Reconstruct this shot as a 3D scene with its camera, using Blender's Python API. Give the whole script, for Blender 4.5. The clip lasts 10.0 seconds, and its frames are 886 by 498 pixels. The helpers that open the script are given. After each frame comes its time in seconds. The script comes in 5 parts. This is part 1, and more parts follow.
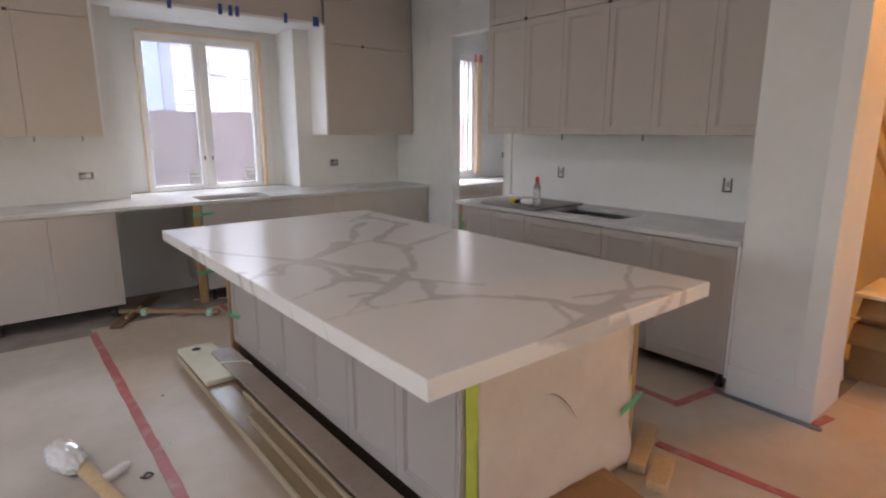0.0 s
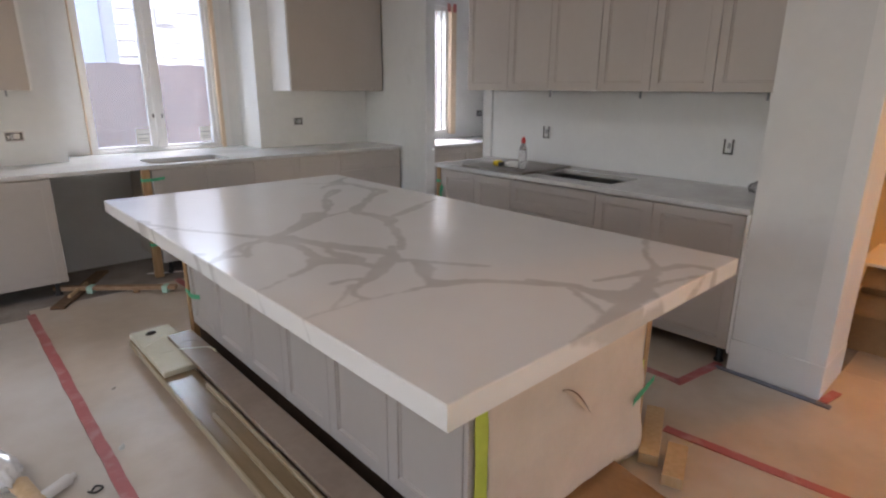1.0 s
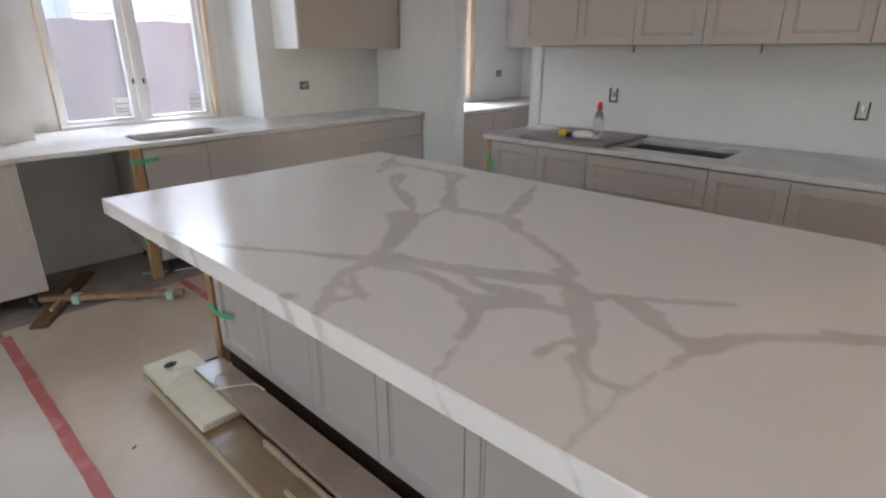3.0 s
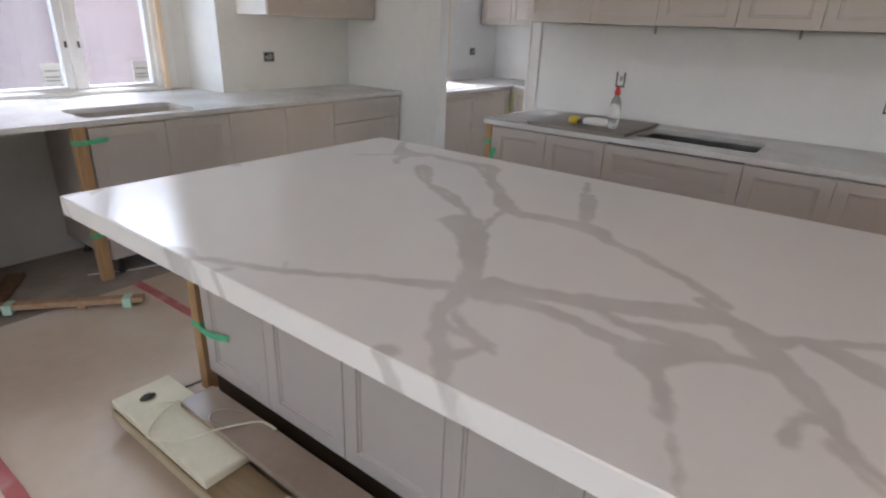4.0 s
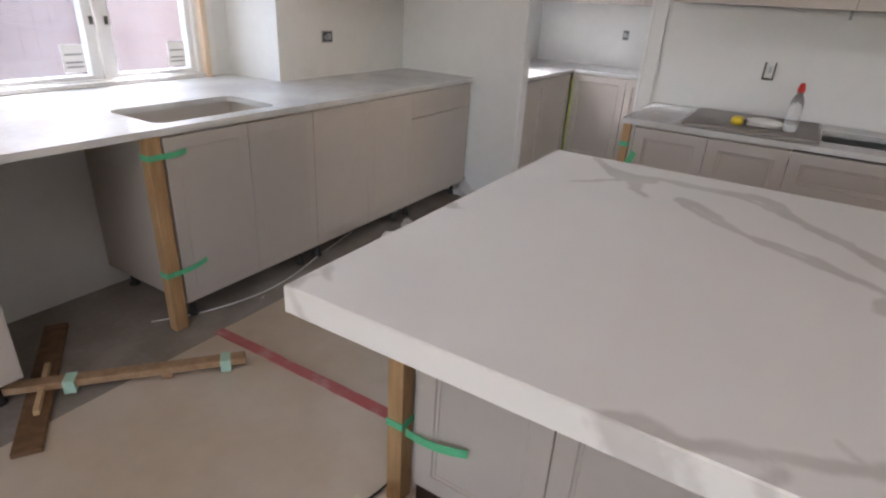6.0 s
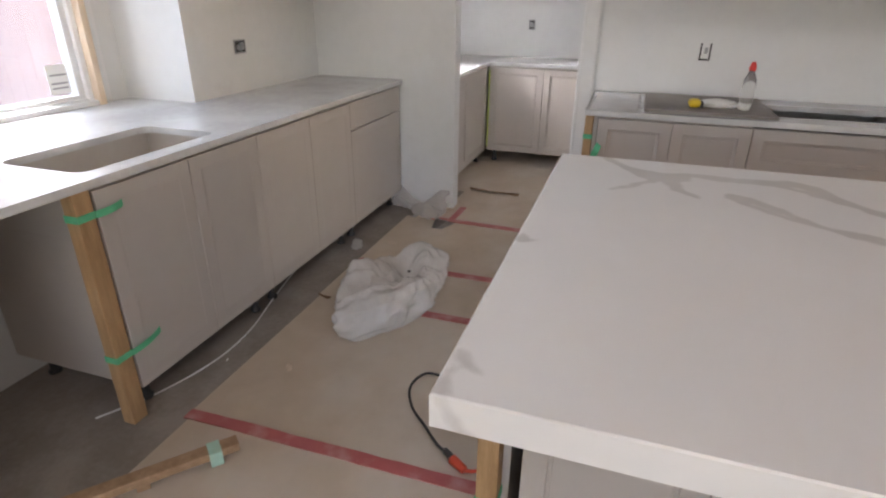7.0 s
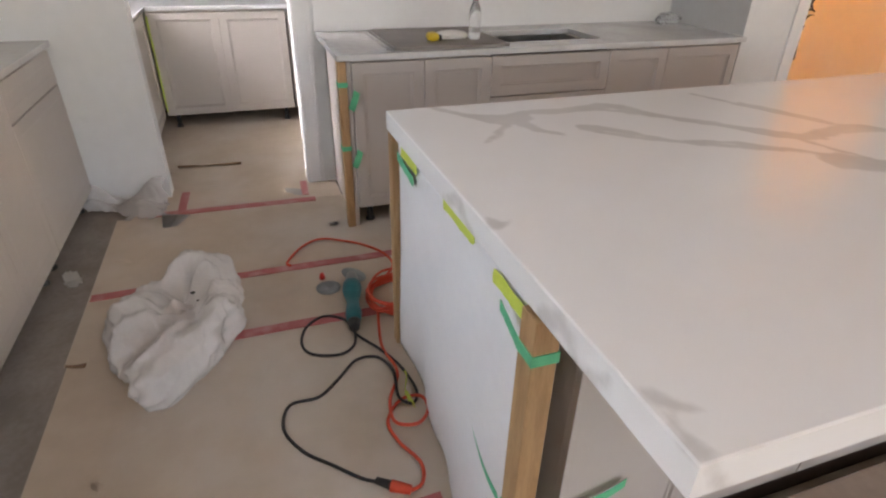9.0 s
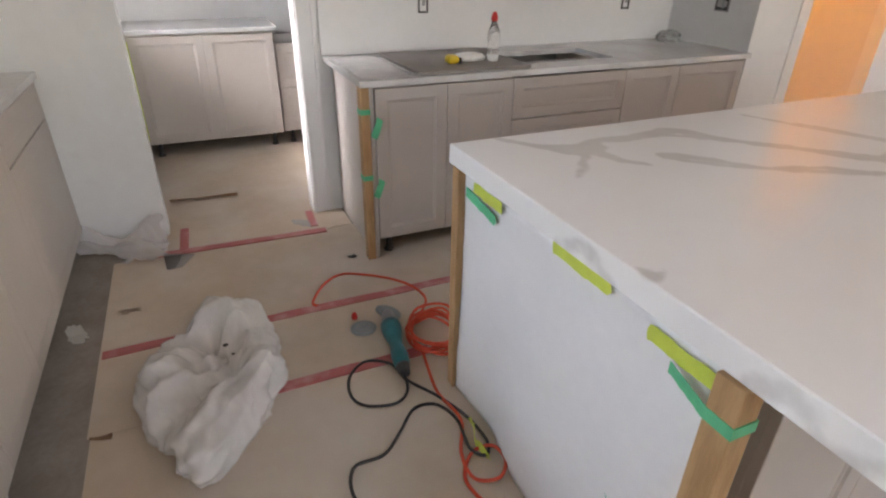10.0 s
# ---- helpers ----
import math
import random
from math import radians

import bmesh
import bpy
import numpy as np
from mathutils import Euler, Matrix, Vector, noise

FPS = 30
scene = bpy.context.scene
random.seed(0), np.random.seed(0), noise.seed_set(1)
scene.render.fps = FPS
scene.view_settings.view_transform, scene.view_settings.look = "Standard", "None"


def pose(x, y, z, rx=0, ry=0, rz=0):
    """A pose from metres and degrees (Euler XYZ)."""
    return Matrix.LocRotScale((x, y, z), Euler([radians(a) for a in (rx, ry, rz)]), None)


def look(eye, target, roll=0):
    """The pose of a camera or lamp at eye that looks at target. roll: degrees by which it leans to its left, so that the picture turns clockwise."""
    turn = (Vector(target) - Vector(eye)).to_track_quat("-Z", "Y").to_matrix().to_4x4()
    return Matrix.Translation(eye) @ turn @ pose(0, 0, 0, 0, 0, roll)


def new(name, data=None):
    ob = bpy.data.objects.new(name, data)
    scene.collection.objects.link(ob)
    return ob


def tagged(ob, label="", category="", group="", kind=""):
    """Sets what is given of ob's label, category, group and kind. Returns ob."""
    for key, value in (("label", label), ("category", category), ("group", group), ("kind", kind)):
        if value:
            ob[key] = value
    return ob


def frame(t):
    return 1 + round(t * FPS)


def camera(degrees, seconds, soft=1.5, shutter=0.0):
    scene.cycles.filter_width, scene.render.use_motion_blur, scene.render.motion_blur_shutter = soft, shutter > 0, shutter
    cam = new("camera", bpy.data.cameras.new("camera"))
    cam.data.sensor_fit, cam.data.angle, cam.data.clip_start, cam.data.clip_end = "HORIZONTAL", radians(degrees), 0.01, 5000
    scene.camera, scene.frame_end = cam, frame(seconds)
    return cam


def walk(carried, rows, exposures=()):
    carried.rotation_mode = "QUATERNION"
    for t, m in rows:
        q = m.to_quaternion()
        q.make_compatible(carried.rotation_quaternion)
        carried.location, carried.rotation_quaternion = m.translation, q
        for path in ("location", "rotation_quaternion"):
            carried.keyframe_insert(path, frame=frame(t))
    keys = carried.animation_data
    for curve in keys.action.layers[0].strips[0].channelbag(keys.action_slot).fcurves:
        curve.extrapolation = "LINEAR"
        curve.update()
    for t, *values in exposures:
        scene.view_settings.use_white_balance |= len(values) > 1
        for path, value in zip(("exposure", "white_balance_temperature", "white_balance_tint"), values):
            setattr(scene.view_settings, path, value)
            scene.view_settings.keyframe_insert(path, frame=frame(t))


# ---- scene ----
cam = camera(77.4, 10.0, soft=2.2)
PATH = [
    (0, (0.119, 0.209, 1.518), (1.348, 1.73, 1.1), 0.0),
    (0.5, (0.205, 0.349, 1.52), (1.423, 1.867, 1.057), 0.9),
    (1, (0.242, 0.537, 1.502), (1.546, 1.948, 0.945), 0.3),
    (1.5, (0.241, 0.725, 1.504), (1.612, 2.042, 0.884), -1.5),
    (2, (0.295, 0.92, 1.492), (1.669, 2.224, 0.848), -1.6),
    (2.5, (0.345, 1.155, 1.484), (1.647, 2.518, 0.817), 0.5),
    (3, (0.282, 1.444, 1.479), (1.637, 2.747, 0.795), -0.2),
    (4.3, (0.286, 2.166, 1.444), (1.801, 3.214, 0.666), 2.1),
    (4.5, (0.241, 2.29, 1.453), (1.765, 3.314, 0.659), 1.6),
    (5, (0.183, 2.582, 1.451), (1.67, 3.645, 0.64), 1.1),
    (5.5, (0.228, 2.882, 1.447), (1.731, 3.934, 0.651), 2.0),
    (5.7, (0.231, 2.996, 1.44), (1.758, 4.003, 0.631), 3.1),
    (6.8, (0.237, 3.623, 1.444), (1.928, 4.314, 0.63), 0.3),
    (7, (0.286, 3.707, 1.432), (2.015, 4.28, 0.607), 0.6),
    (7.5, (0.36, 3.896, 1.426), (2.139, 4.099, 0.535), 1.3),
    (8, (0.389, 4.122, 1.431), (2.134, 3.905, 0.479), 0.4),
    (8.5, (0.473, 4.246, 1.423), (2.148, 3.77, 0.439), 1.1),
    (9, (0.593, 4.336, 1.422), (2.228, 3.756, 0.427), 1.2),
    (9.5, (0.717, 4.457, 1.418), (2.36, 3.856, 0.45), 0.8),
    (10, (0.86, 4.611, 1.429), (2.462, 3.884, 0.479), 1.0),
]
walk(cam, [(t, look(eye, target, roll)) for t, eye, target, roll in PATH],
     exposures=[(0.0, 3.27, 6750, 22), (2.0, 3.36, 6500, 18), (4.5, 3.58, 6600, 20), (7.0, 3.74, 6900, 22), (8.5, 3.92, 7080, 23), (10.0, 3.92, 7050, 22)])

CEIL = 2.95           # kitchen ceiling
HIGH = 4.6            # unseen high ceiling, added to carry the roof fill lamp
OPEN = 2.4            # unseen ceiling edge, set so the roof lamp reaches the cabinets

# ---- world and lights ----
world = bpy.data.worlds.new("world")
scene.world = world
world.use_nodes = True
wn = world.node_tree.nodes
sky = wn.new("ShaderNodeTexSky")
sky.sky_type = "NISHITA"
sky.sun_disc = False
sky.sun_elevation = radians(42)
sky.sun_rotation = radians(170)
wn["Background"].inputs["Strength"].default_value = 0.12
world.node_tree.links.new(sky.outputs[0], wn["Background"].inputs["Color"])


def lamp(name, kind, m, energy, color, size=None, size_y=None):
    data = bpy.data.lights.new(name, kind)
    data.energy, data.color = energy, color
    if kind == "AREA":
        data.shape, data.size, data.size_y = "RECTANGLE", size, size_y
    elif kind == "SUN":
        data.angle = radians(size)
    else:
        data.shadow_soft_size = size
    ob = new(name, data)
    ob.matrix_world = m
    return ob


lamp("sun", "SUN", look((0, -7, 12), (3, 6, 0)), 0.65, (1.0, 0.96, 0.9), 15)
# fill lamps added in unseen, assumed openings behind the camera, the last tinted warm
lamp("roof_fill_lamp", "AREA", look((-2.9, 1.5, HIGH + 0.01), (-2.9, 1.51, 0)), 8.0, (1.0, 0.97, 0.93), 2.5, 4.1)
lamp("west_fill_lamp", "AREA", look((-6.62, 2.3, 1.6), (0, 2.3, 1.2)), 1.5, (1.0, 0.98, 0.95), 4.5, 1.5)
lamp("warm_back_fill", "AREA", look((2.4, -7.12, 1.45), (2.2, 0, 1.2)), 1.5, (1.0, 0.78, 0.56), 2.4, 1.5)
# area lamps added out of view outdoors, standing in for sky through both windows
lamp("sky_standin_window", "AREA", look((1.9, 9.2, 3.42), (1.9, 5.5, 1.2)), 17, (0.66, 0.86, 1.0), 5.0, 0.9)
lamp("sky_standin_pantry", "AREA", look((4.7, 8.4, 3.7), (4.9, 4.9, 1.2)), 66, (0.90, 0.95, 1.0), 2.4, 1.2)
# bare warm bulb in the hall
lamp("hall_bulb_light", "POINT", pose(4.85, 0.45, 2.55), 4.5, (1.0, 0.37, 0.03), 0.06)

# ---- materials ----


def material(name, color, rough=0.6, metal=0.0, color2=None, scale=6.0, detail=4.0, amount=0.5, bump=0.0, bump_scale=80.0,
             spec=0.5, transmission=0.0, alpha=1.0, stretch=(1, 1, 1), spots=None, emit=0.0, spot_soft=0.07):
    m = bpy.data.materials.new(name)
    m.use_nodes = True
    nt = m.node_tree
    b = nt.nodes["Principled BSDF"]
    b.inputs["Roughness"].default_value = rough
    b.inputs["Metallic"].default_value = metal
    b.inputs["Specular IOR Level"].default_value = spec
    b.inputs["Transmission Weight"].default_value = transmission
    b.inputs["Alpha"].default_value = alpha
    b.inputs["Base Color"].default_value = (*color, 1)
    if emit:
        b.inputs["Emission Color"].default_value = (*color, 1)
        b.inputs["Emission Strength"].default_value = emit
    if color2 or bump or spots:
        co = nt.nodes.new("ShaderNodeTexCoord")
        mp = nt.nodes.new("ShaderNodeMapping")
        mp.inputs["Scale"].default_value = stretch
        nt.links.new(co.outputs["Object"], mp.inputs["Vector"])
        out = None
        if color2:
            n1 = nt.nodes.new("ShaderNodeTexNoise")
            n1.inputs["Scale"].default_value = scale
            n1.inputs["Detail"].default_value = detail
            nt.links.new(mp.outputs[0], n1.inputs["Vector"])
            n2 = nt.nodes.new("ShaderNodeTexNoise")
            n2.inputs["Scale"].default_value = scale * 9
            n2.inputs["Detail"].default_value = 3
            nt.links.new(mp.outputs[0], n2.inputs["Vector"])
            mixn = nt.nodes.new("ShaderNodeMath")
            mixn.operation = "MULTIPLY_ADD"
            mixn.inputs[1].default_value = 0.35
            nt.links.new(n2.outputs[0], mixn.inputs[0])
            nt.links.new(n1.outputs[0], mixn.inputs[2])
            ramp = nt.nodes.new("ShaderNodeMapRange")
            ramp.inputs["From Min"].default_value = 0.67 - 0.22 / max(amount, 0.05) * 0.5
            ramp.inputs["From Max"].default_value = 0.67 + 0.22 / max(amount, 0.05) * 0.5
            nt.links.new(mixn.outputs[0], ramp.inputs["Value"])
            mix = nt.nodes.new("ShaderNodeMix")
            mix.data_type = "RGBA"
            mix.inputs["A"].default_value = (*color, 1)
            mix.inputs["B"].default_value = (*color2, 1)
            nt.links.new(ramp.outputs[0], mix.inputs["Factor"])
            out = mix.outputs["Result"]
        if spots:
            n3 = nt.nodes.new("ShaderNodeTexNoise")
            n3.inputs["Scale"].default_value = spots[1]
            n3.inputs["Detail"].default_value = 5
            nt.links.new(mp.outputs[0], n3.inputs["Vector"])
            r3 = nt.nodes.new("ShaderNodeMapRange")
            r3.inputs["From Min"].default_value = spots[2]
            r3.inputs["From Max"].default_value = spots[2] + spot_soft
            r3.inputs["To Max"].default_value = spots[3]
            nt.links.new(n3.outputs[0], r3.inputs["Value"])
            mix2 = nt.nodes.new("ShaderNodeMix")
            mix2.data_type = "RGBA"
            mix2.inputs["A"].default_value = (*color, 1)
            mix2.inputs["B"].default_value = (*spots[0], 1)
            if out:
                nt.links.new(out, mix2.inputs["A"])
            nt.links.new(r3.outputs[0], mix2.inputs["Factor"])
            out = mix2.outputs["Result"]
        if out:
            nt.links.new(out, b.inputs["Base Color"])
        if bump:
            n4 = nt.nodes.new("ShaderNodeTexNoise")
            n4.inputs["Scale"].default_value = bump_scale
            n4.inputs["Detail"].default_value = 4
            nt.links.new(mp.outputs[0], n4.inputs["Vector"])
            bp = nt.nodes.new("ShaderNodeBump")
            bp.inputs["Strength"].default_value = bump
            bp.inputs["Distance"].default_value = 0.01
            nt.links.new(n4.outputs[0], bp.inputs["Height"])
            nt.links.new(bp.outputs[0], b.inputs["Normal"])
    return m


M_WALL = material("wall_paint", (0.76, 0.77, 0.76), 0.7, color2=(0.70, 0.71, 0.70), scale=1.6, amount=0.6, bump=0.05, bump_scale=60,
                  spots=((0.62, 0.62, 0.60), 3.0, 0.64, 0.4))
M_TRIM = material("trim_paint", (0.80, 0.80, 0.79), 0.42, color2=(0.75, 0.75, 0.74), scale=3, bump=0.02)
M_CEIL = material("ceiling_paint", (0.78, 0.78, 0.77), 0.8, color2=(0.74, 0.74, 0.73), scale=2)
M_CAB = material("greige_cabinet_paint", (0.50, 0.455, 0.415), 0.42, color2=(0.47, 0.425, 0.385), scale=2.2, amount=0.5, bump=0.015, bump_scale=200)
M_QUARTZ = material("white_quartz", (0.64, 0.64, 0.63), 0.18, color2=(0.53, 0.525, 0.515), scale=3.5, detail=8, amount=0.7)
M_SINK = material("sink_bowl", (0.52, 0.47, 0.41), 0.4, color2=(0.47, 0.42, 0.365), scale=8)
M_PAPER = material("kraft_floor_paper", (0.60, 0.50, 0.39), 0.44, color2=(0.51, 0.415, 0.315), scale=1.3, detail=6, amount=0.7, bump=0.12, bump_scale=9,
                   spots=((0.70, 0.66, 0.61), 1.7, 0.45, 0.75), spot_soft=0.35)
# same paper in paler grey, window sheen put into its colour
M_PAPERSHEEN = material("sheen_floor_paper", (0.62, 0.57, 0.51), 0.45, color2=(0.54, 0.485, 0.42), scale=1.1, detail=6, amount=0.7, bump=0.12, bump_scale=9, spots=((0.70, 0.68, 0.65), 1.5, 0.45, 0.8), spot_soft=0.35)
M_SUBFLOOR = material("grey_subfloor", (0.33, 0.295, 0.26), 0.8, color2=(0.25, 0.22, 0.19), scale=5, detail=8, amount=0.8, bump=0.2, bump_scale=40)
M_REDTAPE = material("red_tape", (0.50, 0.135, 0.13), 0.33, color2=(0.43, 0.11, 0.11), scale=10, spots=((0.58, 0.36, 0.33), 9, 0.52, 0.7), spot_soft=0.2)
M_BLUETAPE = material("blue_tape", (0.03, 0.08, 0.32), 0.6, color2=(0.02, 0.06, 0.24), scale=30)
M_GREENTAPE = material("green_tape", (0.10, 0.52, 0.27), 0.6, color2=(0.07, 0.42, 0.22), scale=30)
M_PALETAPE = material("pale_green_tape", (0.50, 0.74, 0.62), 0.6, color2=(0.42, 0.66, 0.54), scale=30)
M_LIMETAPE = material("lime_tape", (0.58, 0.68, 0.10), 0.55, color2=(0.50, 0.60, 0.08), scale=25)
M_BLUEGREY = material("grey_blue_tape", (0.20, 0.215, 0.26), 0.6, color2=(0.16, 0.17, 0.21), scale=20)
M_WOOD = material("pine_board", (0.47, 0.29, 0.14), 0.6, color2=(0.36, 0.21, 0.095), scale=7, detail=6, amount=0.8, stretch=(6, 6, 0.7), bump=0.08, bump_scale=40)
M_WOODH = material("pine_stick", (0.44, 0.29, 0.17), 0.6, color2=(0.33, 0.20, 0.11), scale=9, detail=6, amount=0.8, stretch=(3, 3, 3), bump=0.08, bump_scale=40)
M_PINELIGHT = material("bare_pine_jamb", (0.66, 0.47, 0.27), 0.55, color2=(0.56, 0.38, 0.2), scale=6, stretch=(8, 8, 0.6))
M_JAMB = material("pale_window_jamb_wood", (0.74, 0.60, 0.45), 0.55, color2=(0.66, 0.52, 0.37), scale=6, stretch=(8, 8, 0.6))
M_DARKWOOD = material("brown_board", (0.20, 0.11, 0.055), 0.6, color2=(0.14, 0.075, 0.035), scale=9, stretch=(3, 3, 3), amount=0.8, bump=0.08)
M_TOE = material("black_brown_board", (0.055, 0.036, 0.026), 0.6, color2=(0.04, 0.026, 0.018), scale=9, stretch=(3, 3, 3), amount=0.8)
M_CARDBOARD = material("cardboard", (0.36, 0.215, 0.10), 0.75, color2=(0.29, 0.17, 0.08), scale=5, amount=0.7, bump=0.06, bump_scale=30)
M_FOAM = material("cream_foam_board", (0.72, 0.69, 0.54), 0.6, color2=(0.64, 0.61, 0.45), scale=7, amount=0.6, bump=0.05, bump_scale=40)
M_CARTON = material("grey_brown_carton", (0.33, 0.262, 0.21), 0.25, color2=(0.27, 0.21, 0.165), scale=3.5, amount=0.7, bump=0.05, bump_scale=20)
M_TANTRIM = material("tan_moulding", (0.50, 0.42, 0.28), 0.35, color2=(0.42, 0.34, 0.21), scale=6, stretch=(8, 0.6, 8))
M_VARNISH = material("varnished_board", (0.29, 0.21, 0.12), 0.22, color2=(0.25, 0.18, 0.10), scale=5, amount=0.8, stretch=(8, 0.6, 8), bump=0.03)
M_FILM = material("white_protective_film", (0.80, 0.80, 0.80), 0.38, color2=(0.74, 0.74, 0.745), scale=4, amount=0.5, bump=0.12, bump_scale=9)
M_PAPERWHITE = material("cream_masking_paper", (0.70, 0.60, 0.49), 0.7, color2=(0.63, 0.53, 0.43), scale=4, bump=0.12, bump_scale=10)
M_BLACK = material("black_plastic", (0.018, 0.018, 0.018), 0.45, color2=(0.03, 0.03, 0.03), scale=20)
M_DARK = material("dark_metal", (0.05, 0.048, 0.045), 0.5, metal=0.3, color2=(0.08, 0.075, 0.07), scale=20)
M_STEEL = material("galvanised_steel", (0.42, 0.42, 0.43), 0.4, metal=0.9, color2=(0.34, 0.34, 0.35), scale=30)
M_WHITEPL = material("white_plastic", (0.78, 0.78, 0.77), 0.4)
M_RED = material("red_plastic", (0.62, 0.04, 0.03), 0.35)
M_YELLOW = material("yellow_tape_roll", (0.70, 0.50, 0.02), 0.4, color2=(0.62, 0.42, 0.02), scale=30)
M_CLOTH = material("white_rag", (0.76, 0.75, 0.72), 0.85, color2=(0.68, 0.67, 0.64), scale=18, bump=0.15, bump_scale=60)
M_SLATE = material("grey_brown_board", (0.24, 0.215, 0.20), 0.55, color2=(0.19, 0.17, 0.155), scale=6, amount=0.7, bump=0.04)
M_BAG = material("clear_white_plastic_bag", (0.86, 0.85, 0.835), 0.15, color2=(0.74, 0.73, 0.715), scale=6, amount=0.9, alpha=0.84, bump=0.2, bump_scale=22)
M_CLEAR = material("clear_plastic", (0.90, 0.91, 0.91), 0.10, transmission=0.88, bump=0.06, bump_scale=20)
M_WRAP = material("thin_plastic_sheet", (0.90, 0.89, 0.88), 0.22, color2=(0.84, 0.83, 0.82), scale=10, alpha=0.42, bump=0.06, bump_scale=16)


def let_light_through(m, share, color):
    """Mixes some translucency into a thin plastic."""
    nt = m.node_tree
    b = nt.nodes["Principled BSDF"]
    t = nt.nodes.new("ShaderNodeBsdfTranslucent")
    t.inputs["Color"].default_value = (*color, 1)
    mix = nt.nodes.new("ShaderNodeMixShader")
    mix.inputs[0].default_value = share
    nt.links.new(b.outputs[0], mix.inputs[1])
    nt.links.new(t.outputs[0], mix.inputs[2])
    nt.links.new(mix.outputs[0], nt.nodes["Material Output"].inputs["Surface"])


let_light_through(M_BAG, 0.32, (0.9, 0.89, 0.87))
let_light_through(M_WRAP, 0.12, (0.9, 0.89, 0.88))
# for the panel added above the roof lamp to hold back blue sky
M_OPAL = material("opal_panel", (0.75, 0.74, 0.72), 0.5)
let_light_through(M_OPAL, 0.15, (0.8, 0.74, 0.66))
M_WRAPPED = material("wrapped_plastic", (0.90, 0.90, 0.89), 0.14, transmission=0.3, bump=0.25, bump_scale=30)
M_TEAL = material("teal_tool_plastic", (0.02, 0.16, 0.18), 0.4, color2=(0.016, 0.13, 0.15), scale=30)
M_ORANGE = material("orange_cord", (0.72, 0.09, 0.035), 0.45, color2=(0.62, 0.07, 0.03), scale=30)
M_DISC = material("abrasive_disc", (0.30, 0.33, 0.34), 0.6, color2=(0.24, 0.27, 0.28), scale=50)
M_GLASS = material("window_glass", (1, 1, 1), 0.0, transmission=1.0)


def hazy_glass():
    """Clear glass with a thin translucent coat that paints haze over the outdoor view."""
    nt = M_GLASS.node_tree
    clear = nt.nodes["Principled BSDF"]
    # white veil that washes out and brightens what lies behind the pane
    dust = nt.nodes.new("ShaderNodeBsdfTranslucent")
    dust.inputs["Color"].default_value = (0.85, 0.84, 0.85, 1)
    mix = nt.nodes.new("ShaderNodeMixShader")
    n = nt.nodes.new("ShaderNodeTexNoise")
    n.inputs["Scale"].default_value = 3.0
    mr = nt.nodes.new("ShaderNodeMapRange")
    mr.inputs["To Min"].default_value = 0.03
    mr.inputs["To Max"].default_value = 0.08
    nt.links.new(n.outputs[0], mr.inputs["Value"])
    nt.links.new(mr.outputs[0], mix.inputs[0])
    nt.links.new(clear.outputs[0], mix.inputs[1])
    nt.links.new(dust.outputs[0], mix.inputs[2])
    nt.links.new(mix.outputs[0], nt.nodes["Material Output"].inputs["Surface"])


hazy_glass()
M_WINFRAME = material("white_window_frame", (0.80, 0.80, 0.79), 0.35, color2=(0.76, 0.76, 0.75), scale=4)
M_FENCE = material("brown_fence_wood", (0.22, 0.14, 0.125), 0.8, color2=(0.18, 0.115, 0.10), scale=4, stretch=(8, 8, 0.6), amount=0.7)
M_SIDING = material("pale_siding", (0.37, 0.38, 0.40), 0.7, color2=(0.33, 0.34, 0.37), scale=1.5)
M_SIDINGBLUE = material("blue_grey_siding", (0.20, 0.27, 0.39), 0.7, color2=(0.17, 0.24, 0.35), scale=1.5)
# dark tone for the unseen skin that keeps lamp bounce off the fence
M_OUTERSKIN = material("dark_outer_skin", (0.07, 0.05, 0.045), 0.9, color2=(0.05, 0.035, 0.03), scale=8)
M_GRASS = material("yard_ground", (0.10, 0.11, 0.06), 0.9, color2=(0.07, 0.08, 0.04), scale=2)
M_HALL = material("hall_paint", (0.72, 0.70, 0.66), 0.7, color2=(0.64, 0.62, 0.58), scale=1.5, bump=0.04)
M_BULB = material("warm_bulb", (1.0, 0.5, 0.12), 0.4, emit=12.0)
M_LABEL = material("white_label", (0.82, 0.82, 0.80), 0.5)
M_INK = material("grey_print", (0.30, 0.30, 0.31), 0.6)


